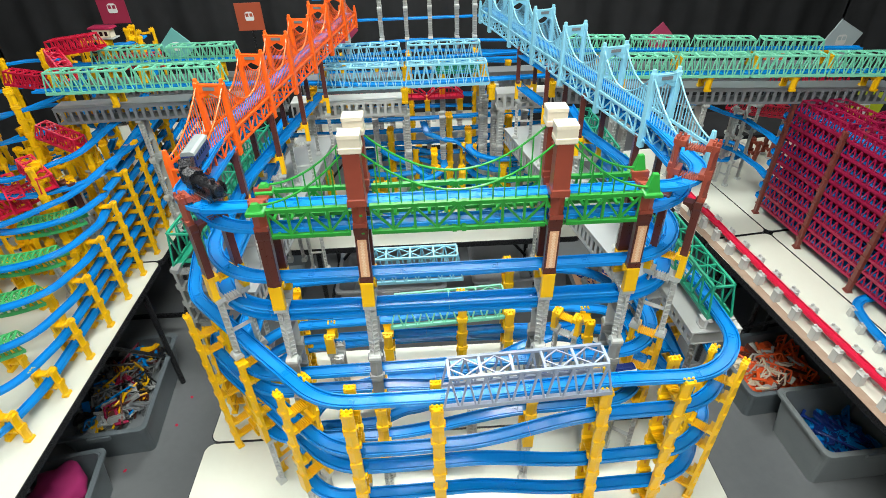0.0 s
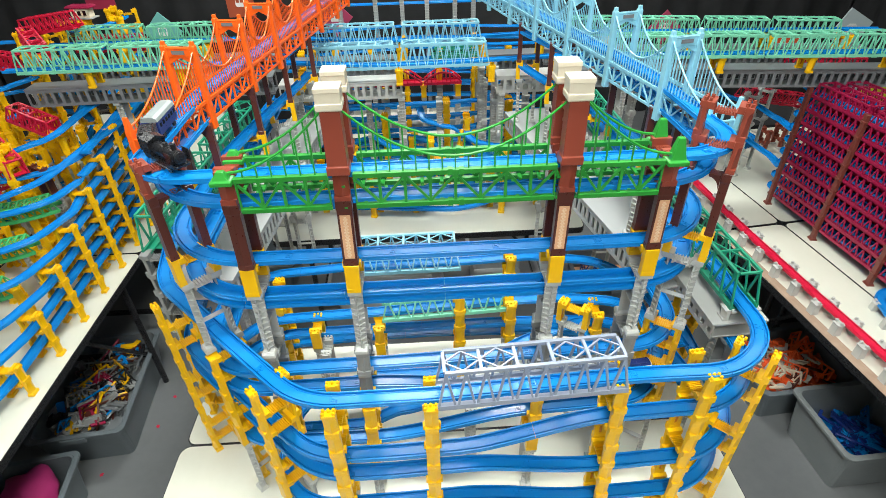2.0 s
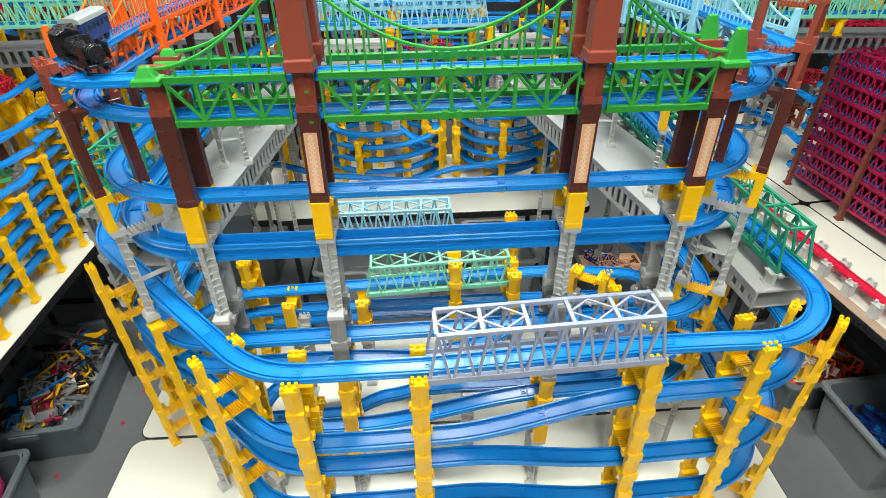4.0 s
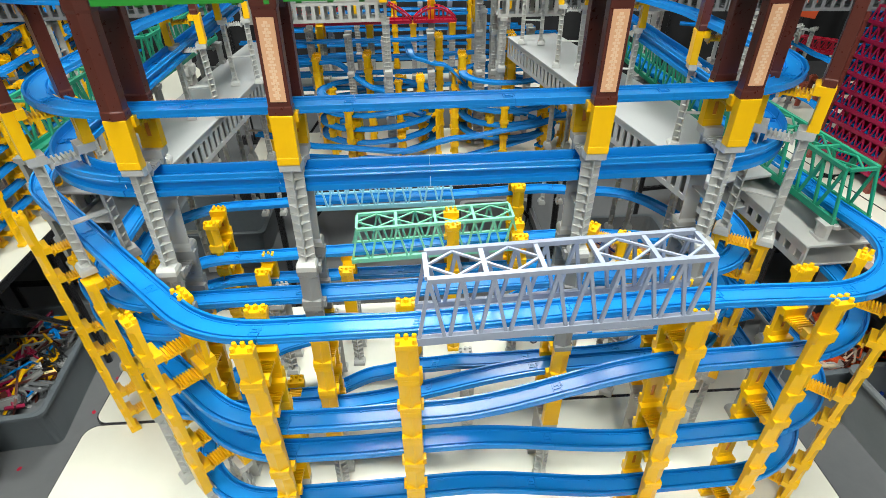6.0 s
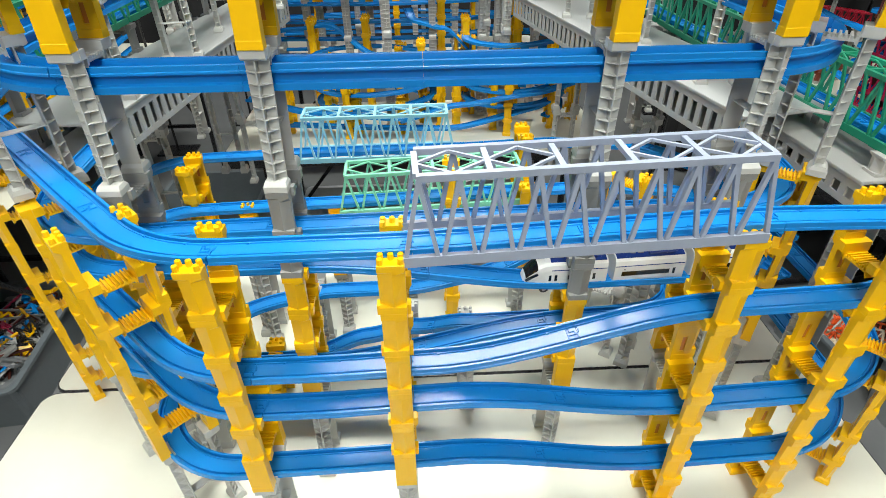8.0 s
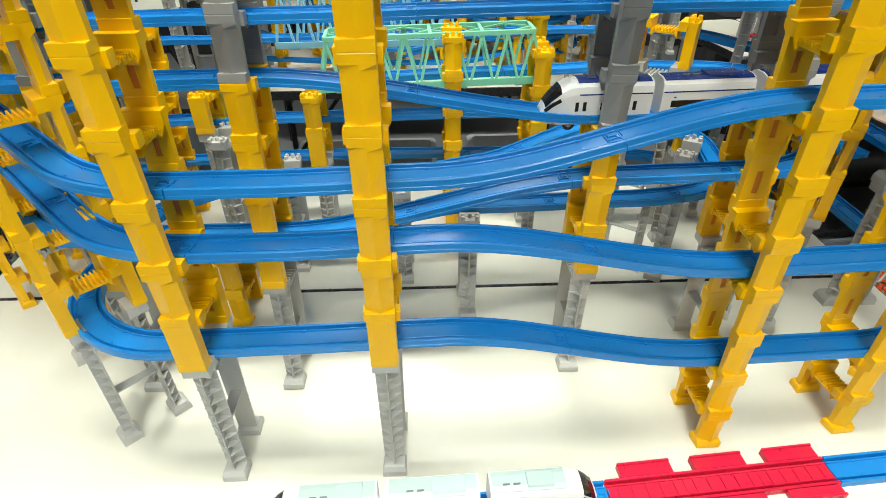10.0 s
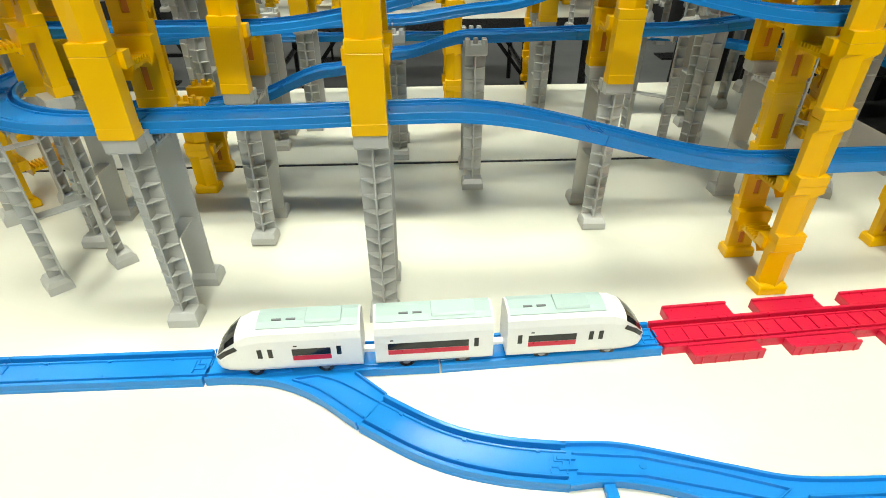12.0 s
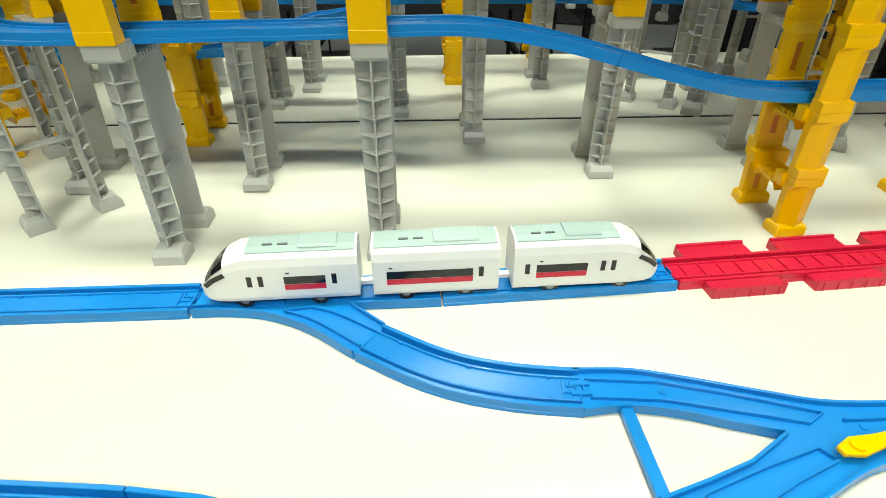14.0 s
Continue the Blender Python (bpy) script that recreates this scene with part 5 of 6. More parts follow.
def arch_bridge(x0, x1, y, z, h):
    """A through arch: a curved top chord over a straight deck edge, with hangers."""
    ob = thing("arch_bridge", "red plastic arched bridge on the rear table", "bridge", "red arch bridges", pose(x0, y, z))
    L = x1 - x0
    n = 10
    top = [(L * k / n, h * 4 * (k / n) * (1 - k / n)) for k in range(n + 1)]
    for sy in (-0.035, 0.035):
        s = Shape()
        s.box(0, L, sy - 0.003, sy + 0.003, -0.012, 0.002)
        for (xa, za), (xb, zb) in zip(top, top[1:]):
            s.bar((xa, sy, za), (xb, sy, zb), 0.006, 0.008)
        for xa, za in top[1:-1]:
            s.box(xa - 0.002, xa + 0.002, sy - 0.002, sy + 0.002, 0.002, za)
        part("side_arch", s.mesh("side_arch", RED), ob)
    s = Shape()
    for xa, za in top[2:-2:2]:
        s.box(xa - 0.003, xa + 0.003, -0.033, 0.033, za - 0.003, za + 0.003)
    part("cross_braces", s.mesh("cross_braces", RED), ob)
    s = Shape()
    s.box(0.002, L - 0.002, -0.032, 0.032, -0.012, -0.007)
    part("deck", s.mesh("deck", RED), ob)


for x0, x1, h in ((-0.365, -0.155, 0.055), (-0.115, 0.305, 0.095), (0.312, 0.52, 0.055)):
    arch_bridge(x0, x1, 3.28, 0.464, h)
for x in (-0.34, -0.135, 0.10, 0.31, 0.50):
    pier(x, 3.28, 0, "TTY", th=0.193, top=False)
for x in (-0.20, 0.03, 0.20, 0.36, 0.54, 0.66):
    pier(x, 4.05, 0, "TTTTT", th=0.196, top=False)
track([(-0.40, 4.05, 0.72), (0.85, 4.05, 0.72)], pieces=False, step=0.1)
track([(-0.40, 4.05, 0.86), (0.85, 4.05, 0.86)], pieces=False, step=0.1)
truss_bridge((-0.10, 4.05, 0.93), (0.58, 4.05, 0.93), GREEN, "green plastic truss bridge high at the back", w=0.08, h=0.09, bays=10)
for x in (0.40, 0.62):
    pier(x, 3.35, 0, "TTYY", th=0.219, top=False)
truss_bridge((0.36, 3.35, 0.585), (0.66, 3.35, 0.585), DEEPGREEN, "sea-green plastic truss bridge at the back", w=0.07, h=0.03, bays=6)

# ---- right table: red rail on grey stands ----
SITE = Matrix()
track([(1.72, 2.95, 0.052), (1.765, 2.29, 0.052), (1.808, 1.86, 0.052), (1.88, 1.30, 0.052), (1.95, 0.8, 0.052)], rad=3.0, material=RED, label="long red plastic rail on short grey stands along the table edge", name="red_rail")
s = Shape()
s.loft([[(-0.012, -0.011, 0), (0.012, -0.011, 0), (0.012, 0.011, 0), (-0.012, 0.011, 0)], [(-0.011, -0.009, 0.034), (0.011, -0.009, 0.034), (0.011, 0.009, 0.034), (-0.011, 0.009, 0.034)],
        [(-0.015, -0.011, 0.038), (0.015, -0.011, 0.038), (0.015, 0.011, 0.038), (-0.015, 0.011, 0.038)]])
for dx in (-0.010, 0.010):
    s.box(dx - 0.003, dx + 0.003, -0.004, 0.004, 0.0382, 0.046)
STAND = s.mesh("stand", GREY, 0.0008)
for k in range(15):
    y_ = 1.00 + 0.115 * k
    x = 1.808 - (y_ - 1.86) * 0.105
    for sg in (-1, 1):
        solid("rail_stand", STAND, "short grey plastic stand beside the red rail", "stand", pose(x + sg * 0.036, y_, 0, 0, 0, 96) @ Matrix.Diagonal((1.25, 1.35, 1.40, 1)), group="rail stands")
s = Shape()
s.loft([[(1.74 + dx - (y_ - 1.86) * 0.105, y_, z) for dx, z in ((-0.012, 0.0006), (0.028, 0.0006), (0.028, 0.0022), (-0.012, 0.0022))] for y_ in (0.9, 1.5, 2.1, 2.7)])
solid("cardboard_strip", s.mesh("cardboard_strip", surface("cardboard", (0.30, 0.20, 0.14), (0.38, 0.27, 0.2), 20, 0.8, 0.2)), "brown cardboard strip lying under the rail stands", "cardboard")

# ---- right table: wall of red truss bridges ----
SITE = pose(0.020, 0.005, 0)
LEVELS = 9
LH = 0.064


def rack_post(x, y_):
    ob = thing("rack_post", "brown plastic rack post holding the red truss bridges", "pier", "rack posts", pose(x, y_, 0, 0, 0, 84))
    for side in (-1, 1):
        s = Shape()
        c = side * 0.045
        s.box(-0.012, 0.012, c - 0.008, c + 0.008, 0.010, 0.60)
        s.loft([[(-0.018, c - 0.016, 0), (0.018, c - 0.016, 0), (0.018, c + 0.016, 0), (-0.018, c + 0.016, 0)], [(-0.014, c - 0.010, 0.010), (0.014, c - 0.010, 0.010), (0.014, c + 0.010, 0.010), (-0.014, c + 0.010, 0.010)]])
        for k in range(LEVELS + 1):
            z = 0.055 + LH * k
            if z < 0.6:
                s.box(-0.015, 0.015, c - 0.011, c + 0.011, z - 0.005, z + 0.005)
        part("leg", s.mesh("leg", BROWN2, 0.0008), ob)
    s = Shape()
    for k in range(LEVELS):
        z = 0.045 + LH * k
        s.box(-0.010, 0.010, -0.037, 0.037, z - 0.004, z + 0.004)
    part("crossbars", s.mesh("crossbars", BROWN2), ob)


BROWN2 = plastic("brown_rack_plastic", (0.16, 0.035, 0.025), 0.4)


def xk(y_):
    return 2.10 - (y_ - 2.28) * 0.10


for y_ in (2.60, 2.276, 1.945, 1.62, 1.30):
    rack_post(xk(y_), y_)
    rack_post(xk(y_) + 0.125, y_ + 0.012)
first = truss_bridge((0, 0, 0), (0.312, 0, 0), CRIMSON, "dark red plastic truss bridge stacked in the rack wall", w=0.085, h=0.052, bays=9, bar_w=0.005, grp="rack bridges")
base = None
for row in (0, 1):
    for i, y_ in enumerate((2.60, 2.276, 1.945, 1.62)):
        y2 = (2.276, 1.945, 1.62, 1.30)[i]
        for k in range(LEVELS):
            z = 0.062 + LH * k
            m, L_ = along((xk(y_) + 0.125 * row, y_ - 0.010, z), (xk(y2) + 0.125 * row, y2 + 0.010, z))
            if base is None:
                base = first
                first.matrix_basis = SITE @ m
            else:
                copy_thing(first, SITE @ m)
for k in range(LEVELS):
    z = 0.064 + LH * k
    for row in (0, 1):
        pts = [(xk(2.66) + 0.125 * row, 2.66, z), (xk(1.30) + 0.125 * row, 1.30, z)]
        track(pts, pieces=False, step=0.3, rad=1.0, label="blue plastic toy track running through the red rack")
    track([(xk(2.64), 2.64, z), (xk(2.70) + 0.005, 2.70, z), (xk(2.70) + 0.12, 2.70, z), (xk(2.64) + 0.125, 2.64, z)], rad=0.045, pieces=False, label="blue plastic curved toy track at the end of the red rack")
track([(1.99, 1.45, 0.04), (2.00, 1.72, 0.04), (2.03, 1.85, 0.04), (2.25, 1.88, 0.045)], rad=0.13, label="blue plastic curved toy track on grey stands")
for x, y_ in ((2.0, 1.70), (2.0, 1.60), (2.03, 1.80)):
    solid("rail_stand", STAND, "short grey plastic stand beside the red rail", "stand", pose(x - 0.03, y_, 0, 0, 0, 80), group="rail stands")
for x, y_, an in ((1.98, 2.93, 30), (2.09, 3.00, 30), (1.72, 3.02, 20), (1.84, 3.10, 20)):
    pier(x, y_, an, "TTT", th=0.150)
track([(1.56, 3.14, 0.452), (1.78, 3.04, 0.452), (1.98, 2.93, 0.410), (2.06, 2.80, 0.380), (2.06, 2.66, 0.374)], rad=0.16, pieces=False, label="blue plastic toy track running down into the red rack")
track([(1.60, 3.12, 0.300), (1.84, 3.00, 0.262), (1.98, 2.93, 0.225), (2.07, 2.80, 0.190), (2.06, 2.66, 0.182)], rad=0.16, pieces=False, label="blue plastic toy track running down into the red rack")
track([(1.72, 3.02, 0.152), (1.98, 2.93, 0.152), (2.16, 3.02, 0.152), (2.12, 3.20, 0.152), (1.84, 3.10, 0.152), (1.72, 3.02, 0.152)], rad=0.10, pieces=False, label="blue plastic curved toy track on grey piers")
for x, y_ in ((2.20, 3.27), (2.42, 3.24), (2.30, 3.20)):
    pier(x, y_, 5, "fRR", grp="low rear piers")
for x, y_, st in ((2.16, 3.26, "TT"), (2.48, 3.24, "T")):
    pier(x, y_, 0, st, th=0.150 if st == "TT" else 0.245)
truss_bridge((2.12, 3.29, 0.302), (2.52, 3.27, 0.247), RED, "red plastic truss bridge behind the rack", w=0.07, h=0.055, bays=11, grp="red truss bridges")
truss_bridge((2.04, 2.9, 0.60), (2.4, 2.8, 0.60), RED, "red plastic truss bridge behind the rack", w=0.07, h=0.06, bays=10, grp="red truss bridges")
for k in range(3):
    truss_bridge((2.30 + 0.05 * k, 2.45, 0.56 + 0.01 * k), (2.50 + 0.05 * k, 1.9, 0.55), CRIMSON, "dark red plastic truss bridge lying on the rack", w=0.08, h=0.055, bays=12, grp="rack bridges")

# ---- trains ----
SITE = Matrix()
def car_sections(L, nose):
    """x, half width, bottom, shoulder and roof heights along a carriage; nose: -1, 0 or 1 for the rounded end."""
    full = (0.0172, 0.0045, 0.040, 0.0545)
    rows = [(0.0, *full), (L, *full)]
    if nose:
        n = [(0.0, 0.0100, 0.008, 0.016, 0.0205), (0.004, 0.0135, 0.006, 0.022, 0.0275), (0.011, 0.0158, 0.005, 0.029, 0.0365), (0.021, 0.0168, 0.0045, 0.035, 0.0470), (0.032, 0.0172, 0.0045, 0.0385, 0.0535), (0.044, *full)]
        rows = n + [(L, *full)] if nose < 0 else [(0.0, *full)] + [(L - x, *r) for x, *r in reversed(n)]
    return rows


def carriage(name, label, m, L, nose, body, roof, band, stripe, grp):
    ob = thing(name, label, "train", grp, m)
    rings = []
    for x, w, zb, zs, zt in car_sections(L, nose):
        rings.append([(x, y * w, z) for y, z in ((-0.92, zb), (-1, zb + 0.004), (-1, zs), (-0.93, zs + (zt - zs) * 0.55), (-0.72, zs + (zt - zs) * 0.86), (-0.35, zt), (0.35, zt), (0.72, zs + (zt - zs) * 0.86), (0.93, zs + (zt - zs) * 0.55), (1, zs), (1, zb + 0.004), (0.92, zb))])
    s = Shape()
    s.loft(rings)
    part("body", s.mesh("body", body), ob)
    x0, x1 = (0.040, L - 0.002) if nose < 0 else (0.002, L - 0.040) if nose > 0 else (0.002, L - 0.002)
    s = Shape()
    s.loft([[(x, y, z) for y, z in ((-0.0128, 0.0530), (-0.0062, 0.0550), (0.0062, 0.0550), (0.0128, 0.0530), (0.0128, 0.0518), (-0.0128, 0.0518))] for x in (x0, x1)])
    rf = part("roof", s.mesh("roof", roof), ob, None, "")
    s = Shape()
    xm = (x0 + x1) / 2
    s.loft([[(x, y, z) for y, z in ((-0.0105, 0.0545), (-0.0085, 0.0568), (0.0085, 0.0568), (0.0105, 0.0545))] for x in (xm - 0.002, x1 - 0.014)])
    part("roof_unit", s.mesh("roof_unit", roof, 0.0004), rf)
    for k in range(2):
        s = Shape()
        s.box(xm - 0.030 + k * 0.012, xm - 0.022 + k * 0.012, -0.006, -0.004, 0.0552, 0.0562)
        part("roof_vent", s.mesh("roof_vent", DARKGREY), rf)
    for sg in (-1, 1):
        ya, yb = sorted((sg * 0.0171, sg * 0.01745))
        wx0, wx1 = (L * 0.53, L * 0.79) if nose < 0 else (L * 0.15, L * 0.49) if nose > 0 else (L * 0.11, L * 0.79)
        s = Shape()
        s.box(wx0, wx1, ya, yb, 0.0218, 0.0298)
        part("window_band", s.mesh("window_band", GLOSSBLACK), ob)
        s = Shape()
        s.box(wx0, wx1, ya, yb, 0.0158, 0.0214)
        part("stripe", s.mesh("stripe", stripe), ob)
        doors = (L * 0.855,) if nose == 0 else (L * 0.315, L * 0.385, L * 0.845) if nose < 0 else (L * 0.595, L * 0.665, L * 0.09)
        for dx in doors:
            s = Shape()
            s.box(dx - 0.0020, dx + 0.0020, ya, yb, 0.0205, 0.0312)
            part("door_window", s.mesh("door_window", GLOSSBLACK), ob)
        s = Shape()
        s.box(wx0 + 0.002, wx0 + 0.005, ya, yb, 0.0328, 0.0342)
        part("lamp_mark", s.mesh("lamp_mark", BLACK), ob)
        if band:
            s = Shape()
            s.box(0.042 if nose < 0 else 0.001, L - (0.042 if nose > 0 else 0.001), ya + 0.00005, yb - 0.00005, 0.0390, 0.0405)
            part("shoulder_band", s.mesh("shoulder_band", band), ob)
        for wx in (L * 0.26, L * 0.74):
            s = Shape()
            s.rod((wx, sg * 0.0115, 0.0045), (wx, sg * 0.0155, 0.0045), 0.0072, 16)
            part("wheel", s.mesh("wheel", BLACK), ob)
            s = Shape()
            s.rod((wx, sg * 0.0156, 0.0045), (wx, sg * 0.0160, 0.0045), 0.0035, 12)
            part("wheel_hub", s.mesh("wheel_hub", METAL), ob)
    if nose:
        d = -nose
        e = 0.0 if nose < 0 else L
        rows = car_sections(L, nose)
        rows = rows[1:4] if nose < 0 else rows[-4:-1]
        s = Shape()
        ring = []
        for x, w, zb, zs, zt in rows:
            up = 0.0005
            ring.append([(x, -0.955 * w - up, zs + (zt - zs) * 0.50), (x, -0.73 * w, zs + (zt - zs) * 0.88 + up), (x, -0.35 * w, zt + up), (x, 0.35 * w, zt + up), (x, 0.73 * w, zs + (zt - zs) * 0.88 + up), (x, 0.955 * w + up, zs + (zt - zs) * 0.50), (x, 0.6 * w, zs + (zt - zs) * 0.3), (x, -0.6 * w, zs + (zt - zs) * 0.3)])
        s.loft(ring)
        part("windscreen", s.mesh("windscreen", GLOSSBLACK), ob)
        for sg in (-1, 1):
            s = Shape()
            pts = [(x, sg * (w + 0.0003), zs - 0.001) for x, w, zb, zs, zt in rows]
            for a, b in zip(pts, pts[1:]):
                s.bar(a, b, 0.0012, 0.0042)
            part("headlight_band", s.mesh("headlight_band", GLOSSBLACK), ob)
    s = Shape()
    s.bar((L, 0, 0.008), (L + 0.012, 0, 0.008), 0.006, 0.004)
    if nose <= 0:
        part("coupling", s.mesh("coupling", WHITE), ob)
    return ob


WL = "white toy train carriage with grey roof and red striped windows"
for x, L, nose in ((0.137, 0.127, -1), (0.275, 0.104, 0), (0.391, 0.127, 1)):
    carriage("toy_train_carriage", WL, pose(x + 0.012, 0.9326 + 0.036 * (x - 0.137), 0.0095, 0, 0, 2.1) @ Matrix.Diagonal((1, 1, 0.92, 1)), L, nose, WHITE, ROOFGREY, None, RED, "white train carriages")
for x, y_, L, nose, a in ((0.475, 1.2055, 0.127, -1, 1.5), (0.613, 1.2100, 0.110, 0, 3), (0.735, 1.218, 0.110, 0, 5)):
    carriage("toy_train_carriage", "white and navy blue toy express train carriage", pose(x, y_, 0.378, 0, 0, a), L, nose, WHITE, NAVY, NAVY, WHITE, "blue and white train carriages")


def loco(m):
    ob = thing("toy_steam_locomotive", "glossy black toy steam locomotive on the upper curve", "train", "steam train", m)
    s = Shape()
    s.rod((-0.058, 0, 0.030), (0.016, 0, 0.030), 0.0130, 18)
    s.rod((-0.061, 0, 0.030), (-0.058, 0, 0.030), 0.0115, 18)
    part("boiler", s.mesh("boiler", BLACK, 0.0006), ob)
    s = Shape()
    s.rod((-0.046, 0, 0.040), (-0.046, 0, 0.054), 0.0042, 12, r2=0.0050)
    part("chimney", s.mesh("chimney", BLACK), ob)
    s = Shape()
    s.rod((-0.018, 0, 0.040), (-0.018, 0, 0.049), 0.0060, 12, r2=0.0045)
    part("dome", s.mesh("dome", BLACK), ob)
    s = Shape()
    s.box(0.0165, 0.042, -0.0165, 0.0165, 0.012, 0.047)
    s.loft([[(x, -0.0180, 0.0472), (x, 0, 0.0545), (x, 0.0180, 0.0472)] for x in (0.013, 0.046)])
    part("cab", s.mesh("cab", BLACK, 0.0006), ob)
    s = Shape()
    s.box(-0.060, 0.044, -0.0160, 0.0160, 0.012, 0.0165)
    part("running_board", s.mesh("running_board", BLACK, 0.0006), ob)
    for sg in (-1, 1):
        s = Shape()
        a, b = sorted((sg * 0.0165, sg * 0.0180))
        s.box(-0.060, -0.040, a, b, 0.020, 0.042)
        part("smoke_deflector", s.mesh("smoke_deflector", BLACK), ob)
        for wx in (-0.036, -0.012, 0.012):
            s = Shape()
            s.rod((wx, sg * 0.0125, 0.0085), (wx, sg * 0.0158, 0.0085), 0.0088, 16)
            part("wheel", s.mesh("wheel", BLACK), ob)
        s = Shape()
        s.bar((-0.040, sg * 0.0168, 0.0085), (0.016, sg * 0.0168, 0.0085), 0.0012, 0.0024)
        part("side_rod", s.mesh("side_rod", METAL), ob)


def tender(m):
    ob = thing("toy_coal_tender", "black toy coal tender behind the locomotive", "train", "steam train", m)
    s = Shape()
    s.box(-0.030, 0.030, -0.0165, 0.0165, 0.010, 0.038)
    s.box(-0.026, 0.018, -0.0130, 0.0130, 0.0382, 0.043)
    part("body", s.mesh("body", BLACK, 0.001), ob)
    for sg in (-1, 1):
        for wx in (-0.018, 0.018):
            s = Shape()
            s.rod((wx, sg * 0.0115, 0.0065), (wx, sg * 0.0150, 0.0065), 0.0072, 14)
            part("wheel", s.mesh("wheel", BLACK), ob)


def coach(m):
    ob = thing("toy_passenger_coach", "navy blue toy passenger coach with a grey roof", "train", "steam train", m)
    L = 0.050
    s = Shape()
    s.box(-L, L, -0.0165, 0.0165, 0.010, 0.040)
    part("body", s.mesh("body", plastic("coach_blue_plastic", (0.02, 0.045, 0.20), 0.3), 0.001), ob)
    s = Shape()
    s.loft([[(x, y, z) for y, z in ((-0.0172, 0.0402), (-0.0150, 0.0465), (-0.008, 0.050), (0.008, 0.050), (0.0150, 0.0465), (0.0172, 0.0402))] for x in (-L - 0.001, L + 0.001)])
    part("roof", s.mesh("roof", plastic("coach_roof_plastic", (0.24, 0.27, 0.27), 0.4)), ob)
    for sg in (-1, 1):
        for k in range(6):
            s = Shape()
            a, b = sorted((sg * 0.0164, sg * 0.0169))
            s.box(-0.042 + k * 0.0155, -0.033 + k * 0.0155, a, b, 0.026, 0.034)
            part("window", s.mesh("window", GLOSSBLACK), ob)
        for wx in (-0.030, 0.030):
            s = Shape()
            s.rod((wx, sg * 0.0115, 0.0065), (wx, sg * 0.0150, 0.0065), 0.0072, 14)
            part("wheel", s.mesh("wheel", BLACK), ob)


loco(pose(-0.175, 1.256, 1.0115, 0, 0, 139))
tender(pose(-0.2345, 1.338, 1.0105, 0, 0, 110))
coach(pose(-0.247, 1.430, 1.0055, 0, 0, 91))

# ---- storage bins on the floor ----
def storage_bin(x, y, w, d, h, ang, material, label, z0=FLOOR_Z):
    ob = thing("storage_bin", label, "bin", "storage bins", pose(x, y, z0, 0, 0, ang))
    t = 0.006

    def rr(a, b, r=0.03):
        out = []
        for cx, cy, st in ((a - r, b - r, 0), (-a + r, b - r, 90), (-a + r, -b + r, 180), (a - r, -b + r, 270)):
            out += [(cx + r * math.cos(radians(st + k * 22.5)), cy + r * math.sin(radians(st + k * 22.5))) for k in range(5)]
        return out

    k0 = 0.88
    outer = [[(px * k, py * k, z) for px, py in rr(w / 2, d / 2)] for z, k in ((0, k0), (h, 1.0))]
    lining = [[(px * k, py * k, z) for px, py in rr(w / 2 - t, d / 2 - t)] for z, k in ((h, 1.0), (t, k0))]
    s = Shape()
    s.loft(outer + lining, caps=True)
    part("shell", s.mesh("shell", material), ob)
    s = Shape()
    lip = [[(px, py, z) for px, py in rr(w / 2 + e, d / 2 + e)] for z, e in ((h - 0.012, 0.0008), (h - 0.012, 0.016), (h, 0.016), (h, 0.0008))]
    s.loft(lip + [lip[0]], caps=False)
    part("lip", s.mesh("lip", material), ob)
    for sg in (-1, 1):
        s = Shape()
        s.box(-0.05, 0.05, sg * (d / 2 + 0.017) - 0.006, sg * (d / 2 + 0.017) + 0.006, h - 0.030, h - 0.006)
        part("handle", s.mesh("handle", material, 0.002), ob)
    return ob


random.seed(5)
PIECES = []
s = Shape(); s.merge(sweep([Vector((-0.10, 0, 0)), Vector((0, 0, 0)), Vector((0.10, 0, 0))], rail_profile()), Matrix())
PIECES.append(s)
s = Shape(); s.box(-0.035, 0.035, -0.015, 0.015, -0.012, 0.012); s.box(-0.030, 0.030, -0.010, 0.010, 0.0122, 0.017)
PIECES.append(s)
s = Shape(); s.merge(side_frame(0.19, 0.0, -0.03, 0.03, 6, 0.003), pose(-0.095, 0, 0))
PIECES.append(s)
s = Shape(); s.box(-0.05, 0.05, -0.006, 0.006, -0.004, 0.004); s.box(-0.05, -0.038, -0.03, 0.03, -0.0039, 0.0039); s.box(0.038, 0.05, -0.03, 0.03, -0.0039, 0.0039)
PIECES.append(s)


def clutter(x, y, w, d, z, ang, mats, n, label):
    shapes = {}
    for k in range(n):
        i = random.randrange(len(PIECES))
        mat_ = random.choice(mats)
        key = (i, mat_.name)
        if key not in shapes:
            shapes[key] = PIECES[i].mesh("spare_toy_part", mat_)
        reach = (0.105, 0.038, 0.098, 0.058)[i] + 0.012
        mx, my = max(0.01, w / 2 - reach), max(0.01, d / 2 - reach)
        px, py = random.uniform(-mx, mx), random.uniform(-my, my)
        m = pose(x, y, z, 0, 0, ang) @ pose(px, py, random.uniform(-0.03, 0.035), random.uniform(-35, 35), random.uniform(-30, 30), random.uniform(0, 360))
        solid("spare_toy_part", shapes[key], label, "toy part", m, group="spare parts in the bins")
    s = Shape()
    s.box(-w * 0.43, w * 0.43, -d * 0.43, d * 0.43, -0.10, -0.035)
    solid("spare_parts_heap", s.mesh("spare_parts_heap", mats[0]), "bed of spare toy parts filling the storage bin", "toy parts", pose(x, y, z, 0, 0, ang), kind="stuff")


